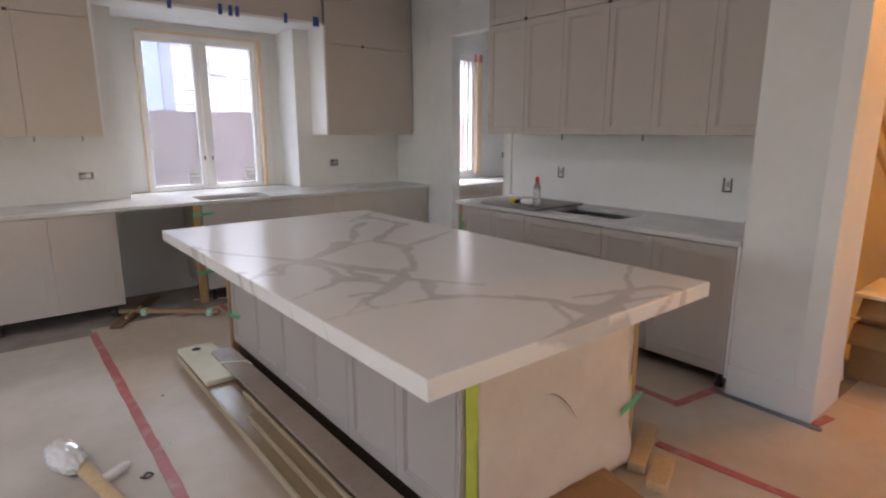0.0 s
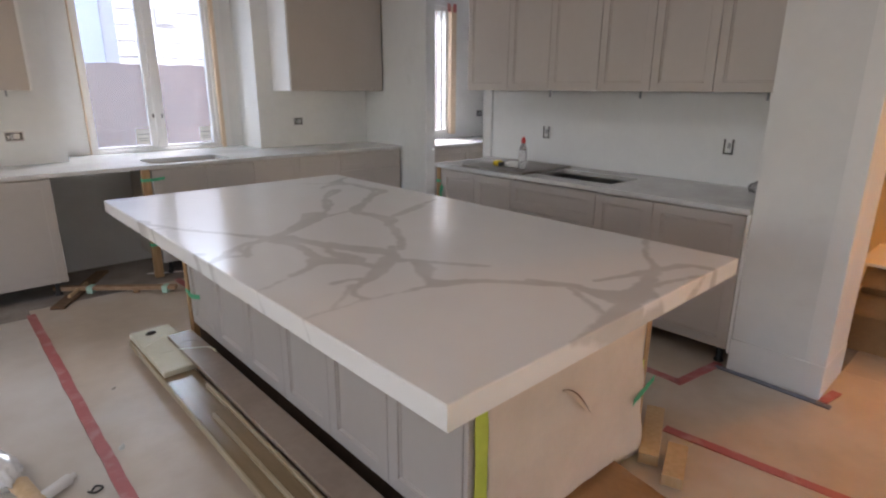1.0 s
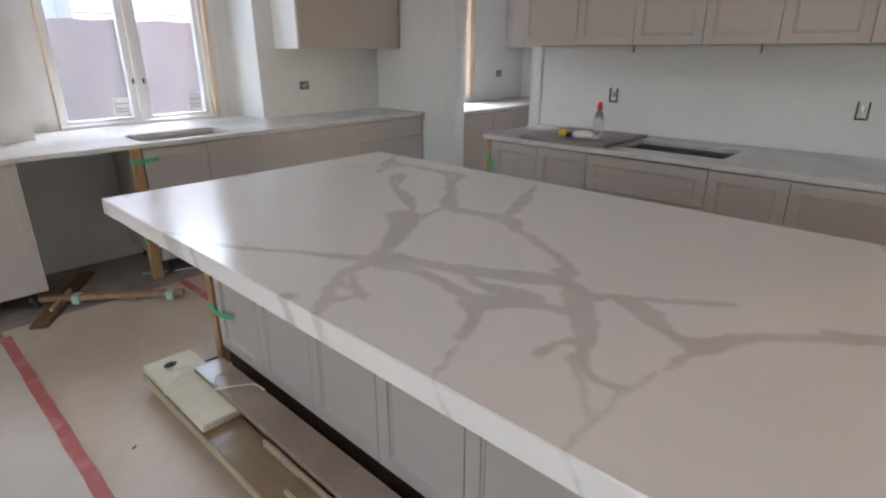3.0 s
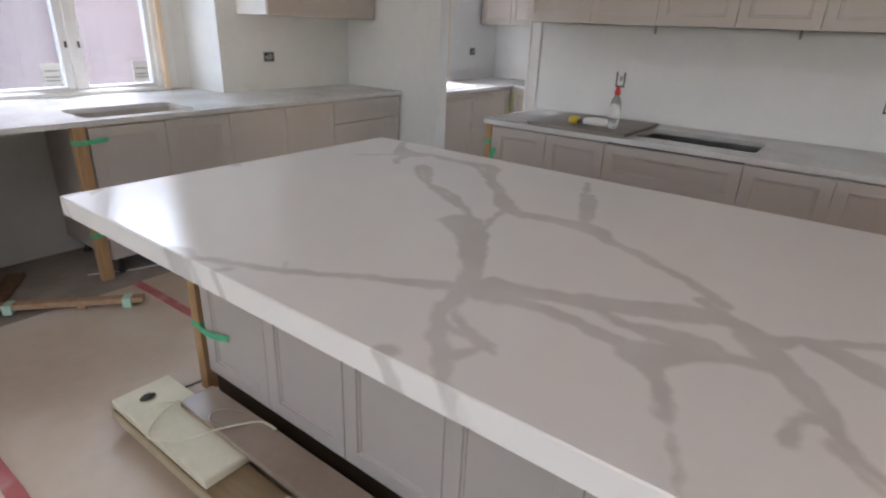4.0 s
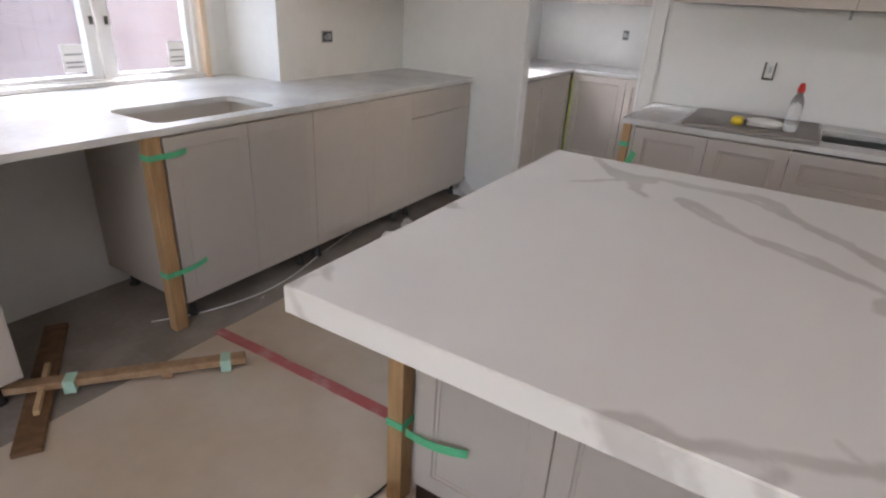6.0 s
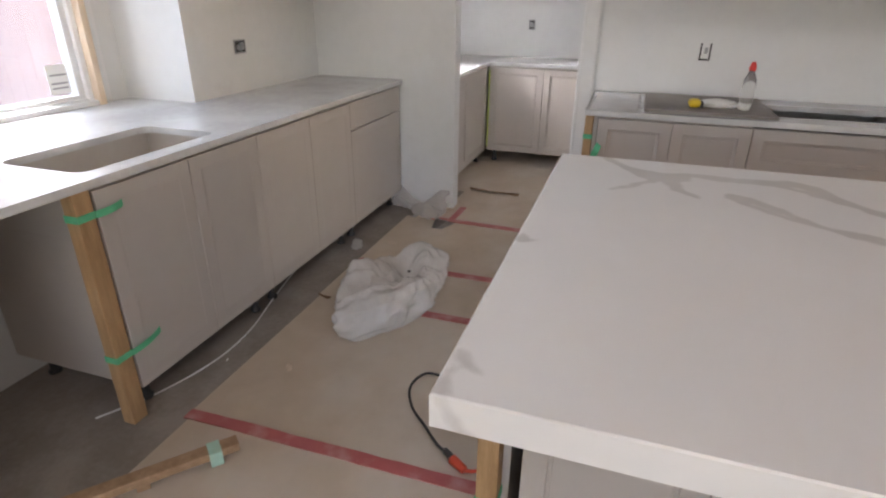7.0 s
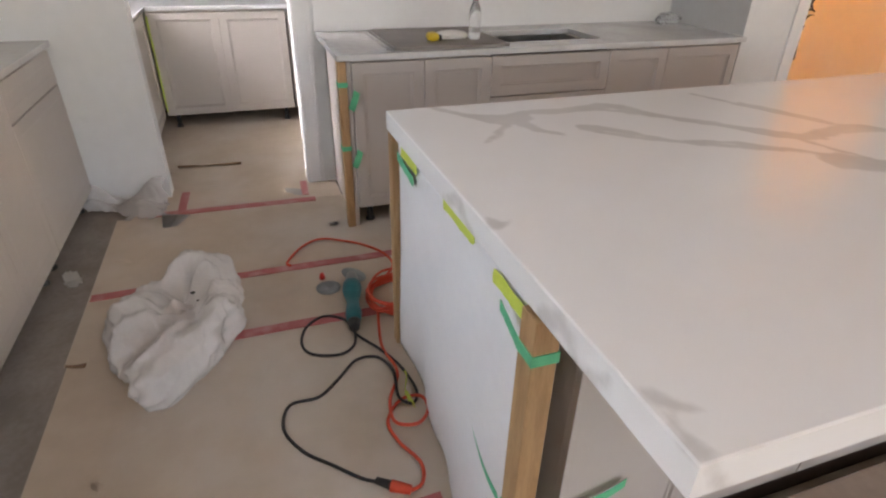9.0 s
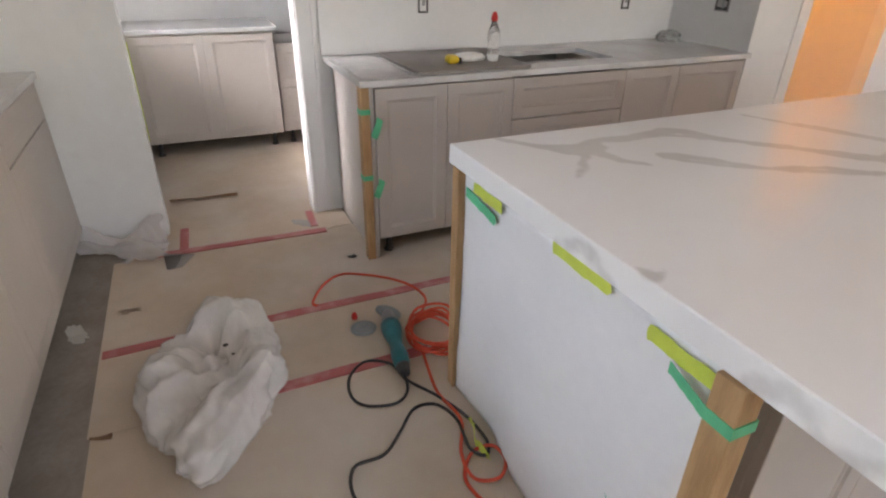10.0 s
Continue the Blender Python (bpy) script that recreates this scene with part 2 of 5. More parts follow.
def marble():
    m = bpy.data.materials.new("veined_quartz")
    m.use_nodes = True
    nt = m.node_tree
    b = nt.nodes["Principled BSDF"]
    b.inputs["Roughness"].default_value = 0.19
    b.inputs["Specular IOR Level"].default_value = 0.42
    co = nt.nodes.new("ShaderNodeTexCoord")
    at = nt.nodes.new("ShaderNodeAttribute")
    at.attribute_name = "vein"
    n1 = nt.nodes.new("ShaderNodeTexNoise")
    n1.inputs["Scale"].default_value = 22
    n1.inputs["Detail"].default_value = 5
    n2 = nt.nodes.new("ShaderNodeTexNoise")
    n2.inputs["Scale"].default_value = 5
    n2.inputs["Detail"].default_value = 6
    for n in (n1, n2):
        nt.links.new(co.outputs["Object"], n.inputs["Vector"])
    ma = nt.nodes.new("ShaderNodeMath")
    ma.operation = "MULTIPLY_ADD"
    ma.inputs[1].default_value = 0.030
    nt.links.new(n1.outputs[0], ma.inputs[0])
    nt.links.new(at.outputs["Fac"], ma.inputs[2])
    mr = nt.nodes.new("ShaderNodeMapRange")
    mr.interpolation_type = "SMOOTHSTEP"
    mr.inputs["From Min"].default_value = 0.006
    mr.inputs["From Max"].default_value = 0.024
    mr.inputs["To Min"].default_value = 1.0
    mr.inputs["To Max"].default_value = 0.0
    nt.links.new(ma.outputs[0], mr.inputs["Value"])
    # the veins fade in and out along their way
    fade = nt.nodes.new("ShaderNodeMapRange")
    fade.inputs["From Min"].default_value = 0.3
    fade.inputs["From Max"].default_value = 0.6
    fade.inputs["To Min"].default_value = 0.62
    nt.links.new(n2.outputs[0], fade.inputs["Value"])
    mu = nt.nodes.new("ShaderNodeMath")
    mu.operation = "MULTIPLY"
    nt.links.new(mr.outputs[0], mu.inputs[0])
    nt.links.new(fade.outputs[0], mu.inputs[1])
    base = nt.nodes.new("ShaderNodeMix")
    base.data_type = "RGBA"
    base.inputs["A"].default_value = (0.86, 0.85, 0.83, 1)
    base.inputs["B"].default_value = (0.80, 0.785, 0.76, 1)
    nt.links.new(n2.outputs[0], base.inputs["Factor"])
    mix = nt.nodes.new("ShaderNodeMix")
    mix.data_type = "RGBA"
    mix.inputs["B"].default_value = (0.61, 0.59, 0.565, 1)
    nt.links.new(base.outputs["Result"], mix.inputs["A"])
    nt.links.new(mu.outputs[0], mix.inputs["Factor"])
    nt.links.new(mix.outputs["Result"], b.inputs["Base Color"])
    return m


M_MARBLE = marble()

# ---- building helpers ----


def thing(name, at, label, category, group="", kind=""):
    ob = new(name)
    ob.location = at
    ob.empty_display_size = 0.1
    return tagged(ob, label, category, group, kind)


def part(name, bm, mat, parent=None, label="", smooth=False):
    """Links a bmesh in world coordinates as one mesh object, under a thing where one is given."""
    bmesh.ops.recalc_face_normals(bm, faces=bm.faces)
    me = bpy.data.meshes.new(name)
    bm.to_mesh(me)
    bm.free()
    if smooth:
        me.polygons.foreach_set("use_smooth", [True] * len(me.polygons))
    me.materials.append(mat)
    ob = new(name, me)
    if parent is not None:
        ob.parent = parent
        if parent.type == "EMPTY":
            ob.matrix_parent_inverse = Matrix.Translation(parent.location).inverted()
    if label:
        ob["label"] = label
    return ob


def add_box(bm, x0, x1, y0, y1, z0, z1, bevel=0.0, m=None):
    r = bmesh.ops.create_cube(bm, size=1.0)
    vs = r["verts"]
    for v in vs:
        v.co = Vector((x0 + (x1 - x0) * (v.co.x + 0.5), y0 + (y1 - y0) * (v.co.y + 0.5), z0 + (z1 - z0) * (v.co.z + 0.5)))
    if bevel:
        es = list({e for v in vs for e in v.link_edges})
        r2 = bmesh.ops.bevel(bm, geom=es, offset=bevel, segments=2, affect="EDGES", profile=0.5)
        vs = list({v for f in r2["faces"] for v in f.verts} | {v for v in vs if v.is_valid})
    if m is not None:
        for v in vs:
            v.co = m @ v.co
    return vs


def boxes(name, dims, mat, parent=None, label="", bevel=0.0):
    bm = bmesh.new()
    for d in dims:
        add_box(bm, *d, bevel=bevel)
    return part(name, bm, mat, parent, label)


def one_box(name, dims, mat, parent=None, label="", bevel=0.002, m=None):
    bm = bmesh.new()
    add_box(bm, *dims, bevel=bevel, m=m)
    return part(name, bm, mat, parent, label)


def smooth_path(pts, n=8, closed=False):
    out = []
    c = [Vector(p) for p in pts]
    k = len(c)
    rng = range(k if closed else k - 1)
    for i in rng:
        p0 = c[(i - 1) % k] if closed or i > 0 else c[0]
        p1, p2 = c[i], c[(i + 1) % k]
        p3 = c[(i + 2) % k] if closed or i + 2 < k else c[-1]
        for j in range(n):
            t = j / n
            out.append(0.5 * ((2 * p1) + (p2 - p0) * t + (2 * p0 - 5 * p1 + 4 * p2 - p3) * t * t + (3 * p1 - p0 - 3 * p2 + p3) * t ** 3))
    if not closed:
        out.append(c[-1])
    return out


def add_tube(bm, pts, r, seg=8, flat=1.0):
    rings = []
    for i, p in enumerate(pts):
        d = (pts[min(i + 1, len(pts) - 1)] - pts[max(i - 1, 0)]).normalized()
        up = Vector((0, 0, 1)) if abs(d.z) < 0.9 else Vector((1, 0, 0))
        a = d.cross(up).normalized()
        b = a.cross(d)
        rr = r(i / max(1, len(pts) - 1)) if callable(r) else r
        rings.append([bm.verts.new(p + a * rr * math.cos(2 * math.pi * k / seg) + b * rr * flat * math.sin(2 * math.pi * k / seg)) for k in range(seg)])
    for q, s in zip(rings, rings[1:]):
        for k in range(seg):
            bm.faces.new((q[k], q[(k + 1) % seg], s[(k + 1) % seg], s[k]))
    bm.faces.new(rings[0])
    bm.faces.new(rings[-1][::-1])


def tube(name, pts, r, mat, parent=None, label="", n=8, seg=8, flat=1.0):
    bm = bmesh.new()
    add_tube(bm, smooth_path(pts, n), r, seg, flat)
    return part(name, bm, mat, parent, label, smooth=True)


def lathe(name, profile, at, mat, parent=None, label="", seg=24, m=None):
    """A turned form: profile of (radius, height)."""
    bm = bmesh.new()
    rings = []
    for r, h in profile:
        rings.append([bm.verts.new((r * math.cos(2 * math.pi * k / seg), r * math.sin(2 * math.pi * k / seg), h)) for k in range(seg)])
    for q, s in zip(rings, rings[1:]):
        for k in range(seg):
            bm.faces.new((q[k], q[(k + 1) % seg], s[(k + 1) % seg], s[k]))
    bm.faces.new(rings[0])
    bm.faces.new(rings[-1])
    mm = Matrix.Translation(at) @ (m or Matrix())
    bm.transform(mm)
    return part(name, bm, mat, parent, label, smooth=True)


def sheet(name, width, length, mat, place, parent=None, label="", nu=24, nv=24, shape=None, thick=0.0015, ragged=0.0, seed=0.0):
    """A thin sheet with two faces: u, v in 0..1 are laid out by place(u, v) -> Vector."""
    bm = bmesh.new()
    grid = []
    for i in range(nu + 1):
        row = []
        for j in range(nv + 1):
            u, v = i / nu, j / nv
            if ragged:
                k = noise.noise(Vector((u * 9 + seed, v * 9, seed * 3.1)))
                if i in (0, nu):
                    u += ragged / width * k
                if j in (0, nv):
                    v += ragged / length * k
            row.append(bm.verts.new(place(u, v)))
        grid.append(row)
    for i in range(nu):
        for j in range(nv):
            bm.faces.new((grid[i][j], grid[i + 1][j], grid[i + 1][j + 1], grid[i][j + 1]))
    bmesh.ops.recalc_face_normals(bm, faces=bm.faces)
    bmesh.ops.solidify(bm, geom=bm.faces[:], thickness=thick)
    return part(name, bm, mat, parent, label, smooth="tape" not in mat.name)


def facing(axis, face):
    """Maps (along, outward, up) to the world for a front that faces -x, -y or +y."""
    if axis == "-y":
        return lambda u, d, z: Vector((u, face - d, z))
    if axis == "+y":
        return lambda u, d, z: Vector((u, face + d, z))
    return lambda u, d, z: Vector((face - d, u, z))


def shaker(name, u0, u1, z0, z1, axis, face, parent, mat=None, fw=0.055, label="", shallow=False):
    """A framed door or drawer front, 20 mm thick, with a bead round its sunk panel."""
    put = facing(axis, face)
    bm = bmesh.new()
    u0, u1, z0, z1 = u0 + 0.0015, u1 - 0.0015, z0 + 0.0015, z1 - 0.0015
    fw = min(fw, (z1 - z0) * 0.3)
    rings = []
    steps = ((fw, 0.02), (fw + 0.006, 0.0188), (fw + 0.012, 0.0185)) if shallow else ((fw, 0.02), (fw + 0.003, 0.014), (fw + 0.010, 0.014), (fw + 0.013, 0.010))
    for inset, d in ((0, 0), (0, 0.0185), (0.0015, 0.02), *steps):
        a, b, c, e = u0 + inset, u1 - inset, z0 + inset, z1 - inset
        rings.append([bm.verts.new(put(u, d, z)) for u, z in ((a, c), (b, c), (b, e), (a, e))])
    for q, s in zip(rings, rings[1:]):
        for k in range(4):
            bm.faces.new((q[k], q[(k + 1) % 4], s[(k + 1) % 4], s[k]))
    bm.faces.new(rings[0])
    bm.faces.new(rings[-1])
    return part(name, bm, mat or M_CAB, parent, label)


def base_cabinet(u0, u1, axis, front, depth, fronts, label, top=0.885, bottom=0.115, legs=True, group="base cabinets", name="base_cabinet", shallow=False):
    """A base unit on feet. front: the plane of the carcass; fronts: (kind, u0, u1, z0, z1)."""
    put = facing(axis, front)
    mid = put((u0 + u1) / 2, -depth / 2, 0)
    root = thing(name, mid, label, "cabinet", group)
    a, b = put(u0 + 0.001, 0, bottom), put(u1 - 0.001, -depth, top)
    lo, hi = [min(p, q) for p, q in zip(a, b)], [max(p, q) for p, q in zip(a, b)]
    one_box("body", (lo[0], hi[0], lo[1], hi[1], lo[2], hi[2]), M_CAB, root, bevel=0.001)
    for kind, f0, f1, z0, z1 in fronts:
        shaker(kind, f0, f1, z0, z1, axis, front, root, shallow=shallow)
    if legs:
        for u in (u0 + 0.07, u1 - 0.07):
            for d in (-0.06, -depth + 0.08):
                p = put(u, d, 0.004)
                lathe("leg", [(0.026, 0), (0.026, 0.012), (0.016, 0.02), (0.016, 0.09), (0.028, 0.1), (0.028, bottom - 0.004)], p, M_BLACK, root, "black plastic levelling foot", seg=10)
    return root


def wall_cabinet(u0, u1, axis, front, depth, z0, z1, splits, label, group="wall cabinets", plain=False):
    put = facing(axis, front)
    root = thing("wall_cabinet", put((u0 + u1) / 2, -depth / 2, z0), label, "cabinet", group)
    a, b = put(u0 + 0.001, 0, z0 + 0.002), put(u1 - 0.001, -depth, z1)
    lo, hi = [min(p, q) for p, q in zip(a, b)], [max(p, q) for p, q in zip(a, b)]
    one_box("body", (lo[0], hi[0], lo[1], hi[1], lo[2], hi[2]), M_CAB, root, bevel=0.001)
    for f0, f1 in zip(splits, splits[1:]):
        if plain:
            p, q = put(f0 + 0.0015, 0, z0), put(f1 - 0.0015, 0.02, z1 - 0.0015)
            l2, h2 = [min(s, t) for s, t in zip(p, q)], [max(s, t) for s, t in zip(p, q)]
            one_box("door", (l2[0], h2[0], l2[1], h2[1], l2[2], h2[2]), M_CAB, root, bevel=0.0015)
        else:
            shaker("door", f0, f1, z0, z1, axis, front, root, fw=0.05)
    return root


TOP = 0.915          # height of the worktops
WX = 4.0             # west face of the wall with the doorway
WY = 5.91            # face of the window wall

# ---- setting ----
boxes("ground", [(-60, 60, 6.56, 80, -0.4, -0.25)], M_GRASS)
tagged(bpy.data.objects["ground"], "dull green yard ground outside the windows", "ground", kind="structure")
tagged(boxes("floor", [(-6.8, 6.3, -7.3, 6.55, -0.2, 0.0)], M_SUBFLOOR), "bare grey concrete subfloor with dust", "floor", kind="structure")
# unseen: kitchen ceiling cut back, higher one added so the roof lamp shines in
tagged(boxes("ceiling", [(OPEN, 6.3, -7.3, 6.55, CEIL, CEIL + 0.15)], M_CEIL), "plain white painted ceiling", "ceiling", kind="structure")
tagged(boxes("ceiling_added_high", [(-6.8, -4.2, -7.3, 6.55, HIGH, HIGH + 0.15), (-1.6, OPEN, -7.3, 6.55, HIGH, HIGH + 0.15), (-4.2, -1.6, -7.3, -0.6, HIGH, HIGH + 0.15), (-4.2, -1.6, 3.6, 6.55, HIGH, HIGH + 0.15)], M_CEIL), "unseen high white ceiling added with an opening for the fill lamp", "ceiling", kind="structure")
# added panel, out of view, dims the sky above the roof lamp
tagged(boxes("added_roof_panel", [(-4.2, -1.6, -0.6, 3.6, HIGH + 0.06, HIGH + 0.08)], M_OPAL), "unseen opal panel added over the fill lamp's opening", "window", kind="structure")
tagged(boxes("wall_added_upper", [(OPEN, OPEN + 0.12, -7.15, WY, CEIL + 0.15, HIGH)], M_WALL), "unseen white wall added above the ceiling edge", "wall", kind="structure")
# window wall with the deep alcove; the window stands at its back
AL0, AL1, AZ = 1.07, 2.715, 2.55
WO = (1.315, 2.485, 0.918, 2.44)
tagged(boxes("wall_north", [
    (-6.8, AL0, WY, 6.56, 0, HIGH), (AL1, WX + 0.12, WY, 6.56, 0, CEIL), (AL0, AL1, WY, 6.56, AZ, HIGH), (AL0, AL1, WY, 6.56, 0, TOP - 0.032),
    (AL0, WO[0], 6.36, 6.56, TOP - 0.032, AZ), (WO[1] + 0.11, AL1, 6.36, 6.56, TOP - 0.032, AZ), (WO[0], WO[1] + 0.11, 6.36, 6.56, WO[3] + 0.03, AZ),
    (WO[0], WO[1] + 0.11, 6.36, 6.56, TOP - 0.032, WO[2] - 0.005)], M_WALL),
    "white painted plaster wall with a deep window alcove", "wall", kind="structure")
# wall with the doorway and the cooktop run
tagged(boxes("wall_east", [
    (WX, WX + 0.12, 4.866, WY, 0, CEIL), (WX, WX + 0.12, 4.058, 4.866, 2.48, CEIL), (WX, WX + 0.12, 1.32, 4.058, 0, CEIL),
    (WX, WX + 0.12, -7.3, -1.0, 0, CEIL), (WX, WX + 0.12, -1.0, 1.32, 2.62, CEIL)], M_WALL),
    "white painted partition wall with a cased doorway", "wall", kind="structure")
tagged(boxes("wall_pillar", [(3.31, 3.72, 1.075, 1.505, 0, CEIL), (3.72, WX, 1.32, 1.505, 0, CEIL)], M_WALL), "white painted wall stub ending the cabinet run", "wall", kind="structure")
# unseen walls, set far back to weaken bounce, with openings added for fill lamps
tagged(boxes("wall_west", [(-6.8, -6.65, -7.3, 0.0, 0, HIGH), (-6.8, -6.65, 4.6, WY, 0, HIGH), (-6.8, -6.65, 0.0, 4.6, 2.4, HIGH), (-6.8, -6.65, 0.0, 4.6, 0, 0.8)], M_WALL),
       "unseen plain white wall with an opening added for a fill lamp", "wall", kind="structure")
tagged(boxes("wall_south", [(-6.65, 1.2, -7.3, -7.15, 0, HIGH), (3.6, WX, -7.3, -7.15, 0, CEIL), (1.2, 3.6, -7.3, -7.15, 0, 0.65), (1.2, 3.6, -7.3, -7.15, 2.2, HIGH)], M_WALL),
       "unseen plain white wall with an opening added for the warm fill", "wall", kind="structure")
# unseen dark skin added outdoors so the window lamps bounce less
tagged(boxes("added_outer_skin", [(-6.8, AL0, 6.562, 6.64, -0.3, 6), (WO[1] + 0.11, 4.12, 6.562, 6.64, -0.3, 6), (AL0, WO[1] + 0.11, 6.562, 6.64, 2.49, 6), (AL0, WO[1] + 0.11, 6.562, 6.64, -0.3, WO[2] - 0.01), (AL0, WO[0] - 0.01, 6.562, 6.64, WO[2] - 0.01, 2.49),
                               (4.12, 4.2, 5.902, 5.98, -0.3, 6), (5.12, 6.2, 5.902, 5.98, -0.3, 6), (4.2, 5.12, 5.902, 5.98, -0.3, 0.96), (4.2, 5.12, 5.902, 5.98, 2.43, 6)], M_OUTERSKIN),
       "unseen dark outer skin added to soak up lamp bounce", "wall", kind="structure")
# pantry shell
PY, PX = 5.61, 6.0
tagged(boxes("wall_pantry_north", [(4.12, 4.2, PY, 5.9, 0, CEIL), (5.12, 6.15, PY, 5.9, 0, CEIL), (4.2, 5.12, PY, 5.9, 0, 0.97), (4.2, 5.12, PY, 5.9, 2.42, CEIL)], M_WALL),
       "white painted pantry wall with a tall window", "wall", kind="structure")
tagged(boxes("wall_pantry_east", [(PX, 6.15, 2.4, PY, 0, CEIL)], M_WALL), "white painted pantry wall", "wall", kind="structure")
tagged(boxes("wall_pantry_south", [(4.12, 6.15, 2.25, 2.4, 0, CEIL)], M_WALL), "white painted pantry wall", "wall", kind="structure")
# hall shell
tagged(boxes("wall_hall_east", [(5.5, 5.65, -1.15, 2.25, 0, CEIL)], M_HALL), "plain hall wall in orange lamp light", "wall", kind="structure")
tagged(boxes("wall_hall_south", [(4.12, 5.5, -1.15, -1.0, 0, CEIL)], M_HALL), "plain hall end wall", "wall", kind="structure")


def sheet_of_paper(x0, x1, y0, y1, z=0.004):
    bm = bmesh.new()
    add_box(bm, x0, x1, y0, y1, 0.0005, z)
    return bm


floor = bpy.data.objects["floor"]
for x0, x1, y0, y1, z in ((-6.6, 0.55, -7.1, 4.95, 0.004), (0.55, 1.54, -7.1, 5.1, 0.0055), (1.54, 2.505, -7.1, 5.12, 0.004), (2.505, 2.955, -7.1, 5.13, 0.0055),
                          (2.955, 3.75, -7.1, 5.13, 0.004), (3.75, 4.45, -0.98, 1.06, 0.0055), (3.75, 3.995, 3.89, 5.06, 0.0055), (3.995, 4.43, 4.0, 4.9, 0.0055), (4.42, 5.9, 2.5, 5.5, 0.004), (4.45, 5.45, -0.98, 2.2, 0.004)):
    # the westmost sheet takes the copy with the sheen coloured in
    part("paper_sheet", sheet_of_paper(x0, x1, y0, y1, z), M_PAPER if x0 > 0 else M_PAPERSHEEN, floor, "brown kraft floor protection paper")


def floor_tape(x0, y0, x1, y1, w=0.05, mat=None, z=0.0095, label="strip of red builder's tape along a paper seam", ripple=0.004):
    """A strip of tape on the floor paper, with slightly uneven edges."""
    a, b = Vector((x0, y0, 0)), Vector((x1, y1, 0))
    d = (b - a).normalized()
    s = Vector((-d.y, d.x, 0))
    n = max(6, int((b - a).length / 0.06))
    bm = bmesh.new()
    rows = []
    for i in range(n + 1):
        p = a.lerp(b, i / n)
        o = ripple * noise.noise(p * 5)
        w2 = w / 2 + 0.003 * noise.noise(p * 21)
        rows.append([bm.verts.new(p + s * (o + k * w2) + Vector((0, 0, zz))) for k, zz in ((-1, 0.004), (-1, z), (1, z), (1, 0.004))])
    for q, r in zip(rows, rows[1:]):
        for k in range(3):
            bm.faces.new((q[k], q[k + 1], r[k + 1], r[k]))
    bm.faces.new(rows[0])
    bm.faces.new(rows[-1][::-1])
    return tagged(part("tape_strip", bm, mat or M_REDTAPE), label, "tape", "floor tape")


floor_tape(0.55, 5.0, 0.58, -2.5)
floor_tape(1.535, 5.12, 1.55, 3.98)
floor_tape(2.96, 5.12, 2.96, 1.62)
floor_tape(2.505, 4.95, 2.505, 3.92)
floor_tape(2.50, 1.47, 2.62, 0.2)
floor_tape(2.93, 1.62, 3.33, 1.56)
floor_tape(3.76, 4.98, 3.73, 4.05)
floor_tape(3.76, 4.80, 4.04, 4.79, 0.045)
floor_tape(3.80, 4.10, 4.02, 4.09, 0.04)
floor_tape(3.30, 1.04, 3.46, 1.02, 0.045)
floor_tape(3.285, 1.56, 3.262, 1.0, 0.035, M_BLUEGREY, 0.011, "strip of faded blue tape along the pillar foot")

# baseboard and trims of the pillar
tagged(boxes("baseboard_pillar", [(3.295, 3.31, 1.06, 1.505, 0.008, 0.19), (3.31, 3.72, 1.06, 1.075, 0.008, 0.19)], M_TRIM, bevel=0.002),
       "white painted baseboard round the pillar", "baseboard", kind="structure")
tagged(boxes("trim_pillar", [(3.298, 3.31, 1.06, 1.15, 0.19, CEIL), (3.31, 3.72, 1.063, 1.075, 0.19, CEIL)], M_TRIM, bevel=0.002),
       "white painted corner board on the pillar", "trim", kind="structure")
# doorway casing beside the cabinets
tagged(boxes("trim_doorway", [(3.985, WX, 3.955, 4.052, 0.008, 2.53), (3.978, 3.985, 3.955, 3.975, 0.008, 2.53), (3.978, 3.985, 4.035, 4.052, 0.008, 2.53)], M_TRIM, bevel=0.0015),
       "white painted door casing with a stepped profile", "trim", kind="structure")
tagged(boxes("backsplash", [(3.985, WX, 1.506, 3.935, TOP + 0.002, 1.489)], M_TRIM), "smooth white backsplash panel behind the cooktop", "backsplash", kind="structure")


# ---- windows ----
def pane_label(x, z, y, w, h, root):
    lab = one_box("label", (x, x + w, y - 0.003, y - 0.001, z, z + h), M_LABEL, root, "white paper glazing label", bevel=0)
    boxes("print", [(x + 0.012, x + w - 0.012, y - 0.0045, y - 0.003, z + h * k, z + h * k + 0.008) for k in (0.18, 0.34, 0.62)], M_INK, lab)


